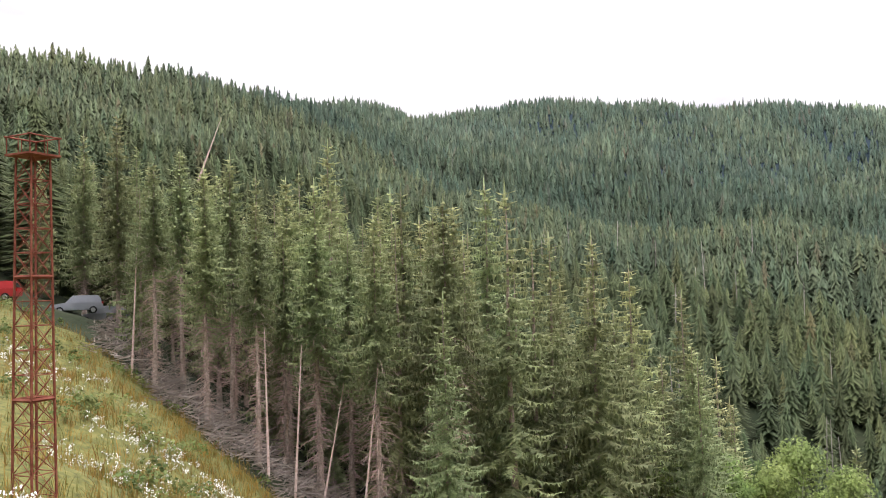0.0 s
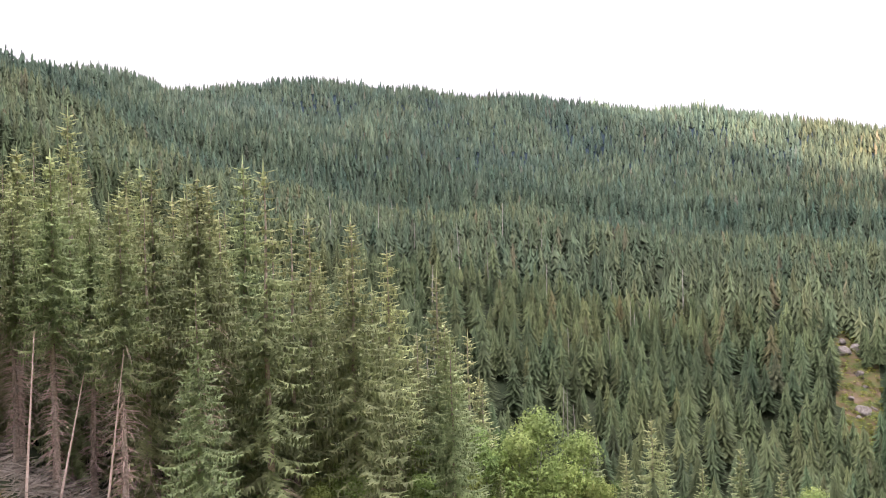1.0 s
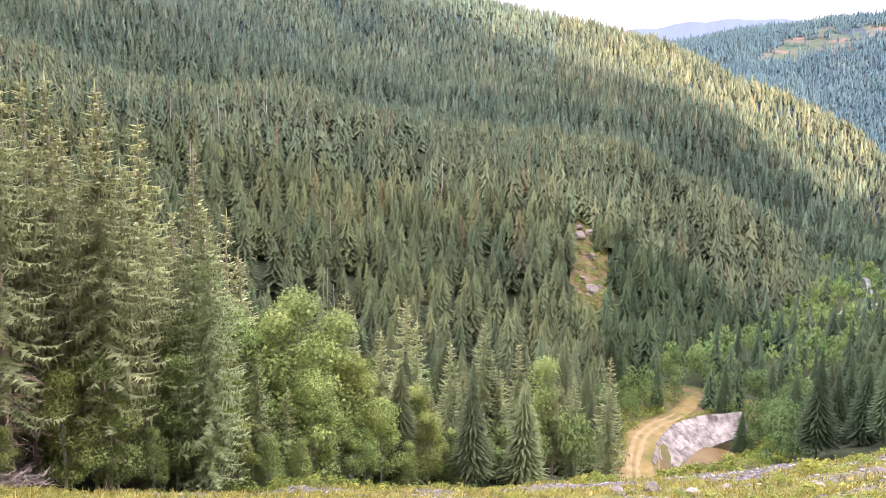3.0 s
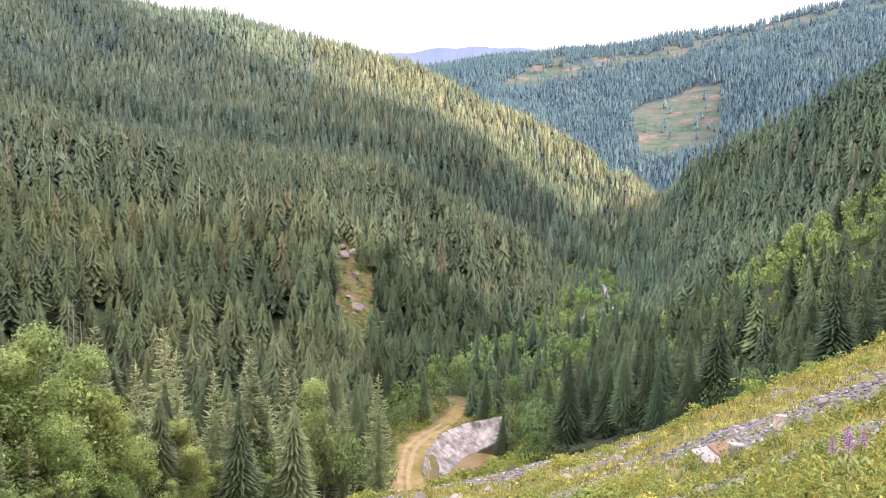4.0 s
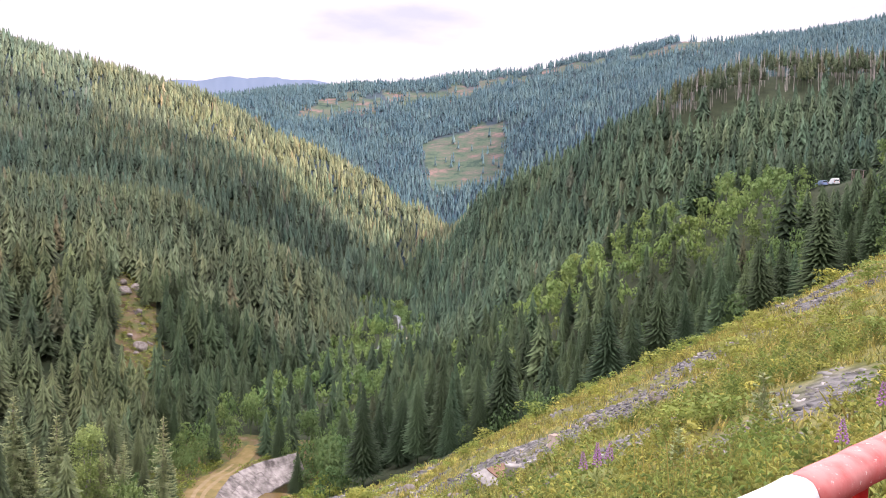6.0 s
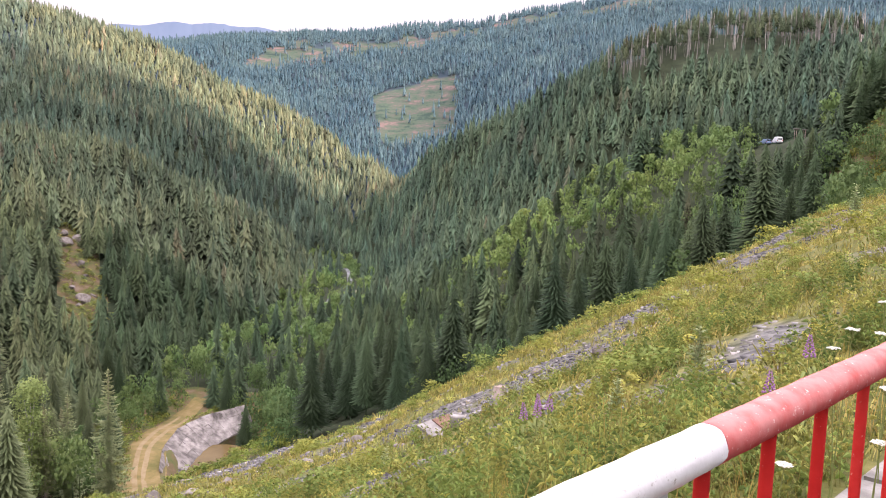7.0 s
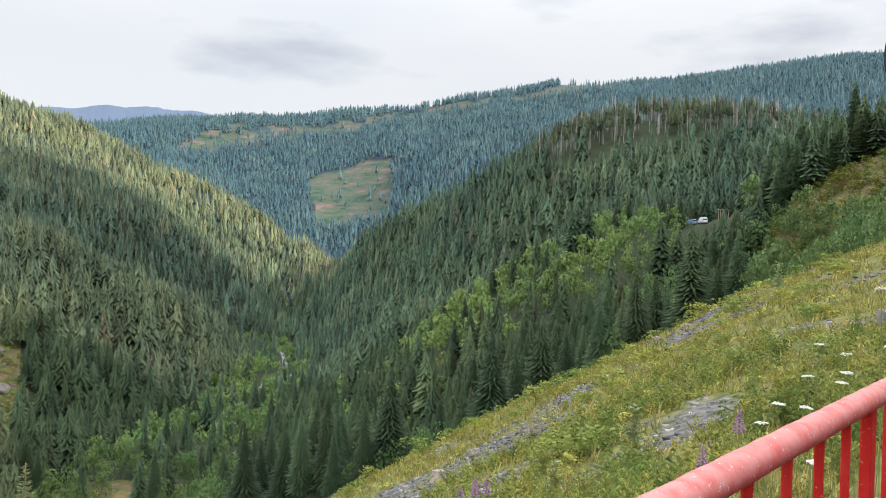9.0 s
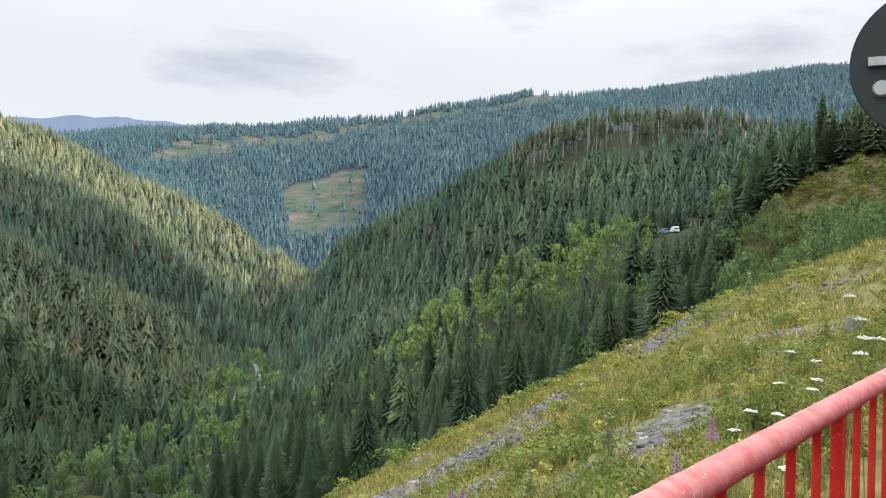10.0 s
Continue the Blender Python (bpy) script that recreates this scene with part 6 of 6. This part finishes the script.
# shrubs and grass on the slip and round the track
slip_rng = np.random.RandomState(81)
e = slip_rng.uniform(-12.5, -5.0, 260)
a = 42.6 + (-8 - e) * 0.2 + slip_rng.uniform(-1.3, 1.3, 260)
spots = [on_bank(a[i], e[i], 700)[0] for i in range(260)]
x, y = np.array([q.x for q in spots]), np.array([q.y for q in spots])
strew("slip_shrubs", SHRUBS, x, y, slip_rng, 1.5, 0.9, M_SHRUB, [(0.7, 0.8, 0.7), (0.9, 0.9, 0.7)], "low green shrubs on the rocky slip", "shrubs")
a, r = slip_rng.uniform(43.5, 57, 1300), slip_rng.uniform(120, 222, 1300)
x, y = polar(a, r)
on_track = np.abs(a - np.interp(r, [148, 172, 188, 205, 218], [46.6, 46.9, 47.9, 49.3, 50.6])) * r * 0.01745 < 2.9
wet = (np.hypot(x - POOL[0], y - POOL[1]) < 13) | ((a > 47.5) & (a < 52.6) & (r > 140) & (r < 192))
ok = ~on_track & ~wet
strew("yard_shrubs", SHRUBS, x[ok], y[ok], slip_rng, 1.3, 1.0, M_SHRUB, [(0.55, 0.7, 0.5), (0.75, 0.8, 0.6)], "low green shrubs round the dirt track", "shrubs")
a, r = slip_rng.uniform(91.6, 103, 1900), slip_rng.uniform(140, 226, 1900)
x, y = polar(a, r)
strew("knoll_shrubs", SHRUBS, x, y, slip_rng, 1.7, 0.95, M_SHRUB, [(0.42, 0.56, 0.45), (0.62, 0.66, 0.45), (0.75, 0.7, 0.45), (0.5, 0.4, 0.36)], "green shrubs on the earthy knoll", "shrubs")


# ---- standing dead timber ----
def snag(seed):
    rng = np.random.RandomState(seed)
    v, f = [], []
    for k in range(4):
        for s in range(4):
            a = s * 1.571
            v.append((math.cos(a) * 0.011 * (1 - 0.25 * k), math.sin(a) * 0.011 * (1 - 0.25 * k), k / 3))
    for k in range(3):
        for s in range(4):
            a, b = k * 4 + s, k * 4 + (s + 1) % 4
            f += [(a, b, b + 4), (a, b + 4, a + 4)]
    for _ in range(14):
        z, a, n = rng.uniform(0.35, 0.97), rng.uniform(0, 6.28), rng.uniform(0.02, 0.07)
        b = len(v)
        v += [(0, 0, z + 0.004), (0, 0, z - 0.004), (math.cos(a) * n, math.sin(a) * n, z - 0.02)]
        f.append((b, b + 1, b + 2))
    return np.array(v), np.array(f)


SNAGS = [snag(600 + i) for i in range(5)]
M_SNAG = material("bleached_dead_trunks", [(0.24, 0.215, 0.19), (0.36, 0.325, 0.295), (0.46, 0.42, 0.385)], 0.5, 0.95, tint=True)


def dead_stand(name, n, seed, az0, az1, r0, r1, tall, label, stout=1.0):
    rng = np.random.RandomState(seed)
    a, r = rng.uniform(az0, az1, n), rng.uniform(r0, r1, n)
    r = r + (np.interp(a, BEARING, RIDGE_R) if r1 < 50 else 0)
    x, y = polar(a, r)
    h = rng.uniform(0.5, 1.2, n) * tall
    v, f, t, _ = scatter(SNAGS, x, y, ground(x, y) - 0.5, h, h * stout, rng.uniform(0, 6.28, n), rng.randint(0, 5, n), np.ones((n, 3)) * rng.uniform(0.6, 1.3, (n, 1)), lean=0.03, seed=seed)
    tagged(new(name, mesh_np(name, v, f, [M_SNAG], tint=t)), label, "dead trees", kind="stuff")


dead_stand("dead_timber", 330, 71, 77, 95, -45, 25, 19, "pale bare spruce trunks standing along the ridge", 1.7)
dead_stand("dead_timber", 16, 74, 86.3, 89.2, -250, -225, 15, "reddish-grey dead spruces behind the clearing", 3.0)
rng = np.random.RandomState(79)
a = rng.uniform(77, 95, 260)
r = np.interp(a, BEARING, RIDGE_R) + rng.uniform(-40, 28, 260)
x, y = polar(a, r)
h = rng.uniform(13, 21, 260)
v, f, t, nr = scatter([conifer(9, 7, 660 + i, bare=0.5) for i in range(4)], x, y, ground(x, y) - 0.4, h, h * 0.17, rng.uniform(0, 6.28, 260), rng.randint(0, 4, 260), hues(rng, 260, 0.15) * np.array((1.0, 1.02, 0.85)), seed=79)
tagged(new("thinned_wood", mesh_np("thinned_wood", v, f, [M_FOREST], tint=t, normals=nr)), "tall thinned spruces with bare trunks on the ridge", "trees", kind="stuff")
dead_stand("dead_timber", 60, 72, 5, 34, 130, 420, 20, "grey dead spruce trunks standing in the forest")
dead_stand("dead_timber", 40, 73, 18, 32, 95, 160, 13, "thin grey dead trunks below the bank")

# bleached leaning trunks at the wood's edge
for i, (a0, e0, a1, e1, r) in enumerate([(-12.19, -11.5, -12.27, -4.9, 51), (-10.56, -14.5, -10.05, -6.7, 50), (-20.78, -5.4, -20.44, 1.55, 60), (-9.0, -15.5, -7.6, -9.0, 52), (-16.48, 8.0, -15.34, 10.9, 66), (-6.2, -17.0, -5.1, -8.5, 51)]):
    bm = bmesh.new()
    pa, pb = polar(a0, r), polar(a1, r + 0.5)
    za, zb = EYE + r * math.tan(radians(e0)) - 0.3, EYE + r * math.tan(radians(e1))
    tube(bm, (pa[0], pa[1], za), (pb[0] + 0.4 * (pb[0] - pa[0]), pb[1] + 0.4 * (pb[1] - pa[1]), zb + 0.4 * (zb - za)), 0.09, 0.02, 9)
    tagged(part("dead_trunk", bm, M_DEAD), "bleached bare dead trunk leaning at the wood's edge", "dead tree", group="dead trunks at the wood's edge")


def litter(seed):
    rng = np.random.RandomState(seed)
    v, f = [], []
    for _ in range(8):
        a, n, z = rng.uniform(0, 6.283), rng.uniform(0.4, 1.0), rng.uniform(0.02, 0.4)
        c = rng.normal(0, 0.3, 2)
        b = len(v)
        d, s = (math.cos(a), math.sin(a)), (-math.sin(a) * 0.02, math.cos(a) * 0.02)
        v += [(c[0] + s[0], c[1] + s[1], z), (c[0] - s[0], c[1] - s[1], z), (c[0] + d[0] * n, c[1] + d[1] * n, z + rng.uniform(-0.1, 0.3)), (c[0], c[1], z + 0.03), (c[0], c[1], z - 0.02)]
        f += [(b, b + 1, b + 2), (b + 3, b + 4, b + 2)]
    return np.array(v), np.array(f)


rng = np.random.RandomState(77)
a = rng.uniform(-23, 6, 700)
r = np.interp(a, BEARING, RIM_R) + rng.uniform(0, 16, 700)
x, y = polar(a, r)
strew("fallen_branches", [litter(700 + i) for i in range(5)], x, y, rng, 1.7, 1.0, M_SNAG, [(0.8, 0.75, 0.72), (1, 0.95, 0.92)], "dry grey fallen branches under the spruces", "branches", lift=0.05)

# ---- round sign seen from behind, at the end of the railing ----
M_SIGN = material("dark_green_sign_back", [(0.018, 0.028, 0.026), (0.026, 0.038, 0.035)], 6, 0.55, 0.15, 60, spec=0.4)
M_ZINC = material("zinc_bracket", [(0.40, 0.42, 0.42), (0.52, 0.54, 0.54)], 20, 0.5, metal=0.5)


def build_sign():
    az, el, d = 103.33, 11.84, 3.7
    eye = Vector(eye_at(-72.6))
    c = eye + Vector((math.sin(radians(az)) * math.cos(radians(el)), math.cos(radians(az)) * math.cos(radians(el)), math.sin(radians(el)))) * d
    rad = 0.3
    thing = tagged(new("road_sign"), "round road sign seen from its dark green back", "sign")
    face = Matrix.Translation(c) @ pose(0, 0, 0, 90, 0, -az + 6)
    thing.matrix_basis = Matrix.Translation((c.x, c.y, 0))
    off = Matrix.Translation((-c.x, -c.y, 0))
    bm = bmesh.new()
    bmesh.ops.create_cone(bm, cap_ends=True, segments=64, radius1=rad, radius2=rad, depth=0.012, matrix=off @ face)
    bmesh.ops.bevel(bm, geom=[e for e in bm.edges if len(e.link_faces) == 2 and e.calc_face_angle() > 0.8], offset=0.004, segments=2, affect='EDGES')
    part("plate", bm, M_SIGN, thing)
    side, up = face.to_3x3() @ Vector((1, 0, 0)), Vector((0, 0, 1))
    toward = (eye - c).normalized() * 0.016
    bm = bmesh.new()
    box(bm, (rad * 1.56, rad * 0.11, 0.02), off @ Matrix.Translation(c + toward + up * rad * 0.06) @ pose(0, 0, 0, 90, 0, -az + 6))
    part("bracket", bm, M_ZINC, thing, "grey zinc clamp bracket")
    bm = bmesh.new()
    bmesh.ops.create_cone(bm, cap_ends=True, segments=24, radius1=rad * 0.11, radius2=rad * 0.09, depth=0.02, matrix=off @ Matrix.Translation(c + toward - side * rad * 0.62 - up * rad * 0.29) @ face.to_3x3().to_4x4())
    part("bolt", bm, M_ZINC, thing, "round zinc bolt head")
    bm = bmesh.new()
    pole = c + toward * 2.4
    tube(bm, (pole.x - c.x, pole.y - c.y, 0.0), (pole.x - c.x, pole.y - c.y, c.z + rad * 0.6), 0.025, sides=16)
    part("pole", bm, M_ZINC, thing)


build_sign()


# ---- far blue mountains ----
def build_backdrop():
    m = bpy.data.materials.new("hazed_distant_mountain")
    m.use_nodes = True
    n, l = m.node_tree.nodes, m.node_tree.links
    b = n["Principled BSDF"]
    b.inputs["Roughness"].default_value = 1.0
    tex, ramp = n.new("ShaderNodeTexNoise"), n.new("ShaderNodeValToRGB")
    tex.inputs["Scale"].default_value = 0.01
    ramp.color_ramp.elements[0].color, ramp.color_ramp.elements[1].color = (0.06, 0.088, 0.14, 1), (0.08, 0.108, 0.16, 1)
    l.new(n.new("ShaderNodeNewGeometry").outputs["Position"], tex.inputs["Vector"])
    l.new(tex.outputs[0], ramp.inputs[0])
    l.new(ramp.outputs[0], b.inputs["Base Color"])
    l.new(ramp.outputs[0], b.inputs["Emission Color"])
    # Faint glow and blue base colour stand in for the haze.
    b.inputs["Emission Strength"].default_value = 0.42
    for r, drop, seed in ((4300, 0.0, 1), (3900, 0.75, 4)):
        v, f = [], []
        az = np.arange(40, 64, 0.1)
        e = np.interp(az, [40, 46, 48.5, 51, 54, 56, 64], [7.2, 7.7, 8.05, 8.15, 8.1, 7.8, 7.0]) - drop + 0.05 * np.sin(az * 2.1 + seed) + 0.06 * vnoise(az, az, 0.4, seed)
        x, y = polar(az, r)
        v = np.concatenate([np.stack([x, y, EYE + r * np.tan(np.radians(e))], 1), np.stack([x, y, 0 * x - 100], 1), np.stack([x * 1.06, y * 1.06, 0 * x - 100], 1)])
        k = len(az)
        i = np.arange(k - 1)
        f = np.concatenate([np.stack([i, i + k, i + k + 1, i + 1], 1), np.stack([i, i + 1, i + 1 + 2 * k, i + 2 * k], 1)])
        tagged(new("backdrop", mesh_np("backdrop", v, f, [m], smooth_faces=True)), "mountain range on the horizon, haze given by blue colour and glow", "mountain", kind="structure")


build_backdrop()
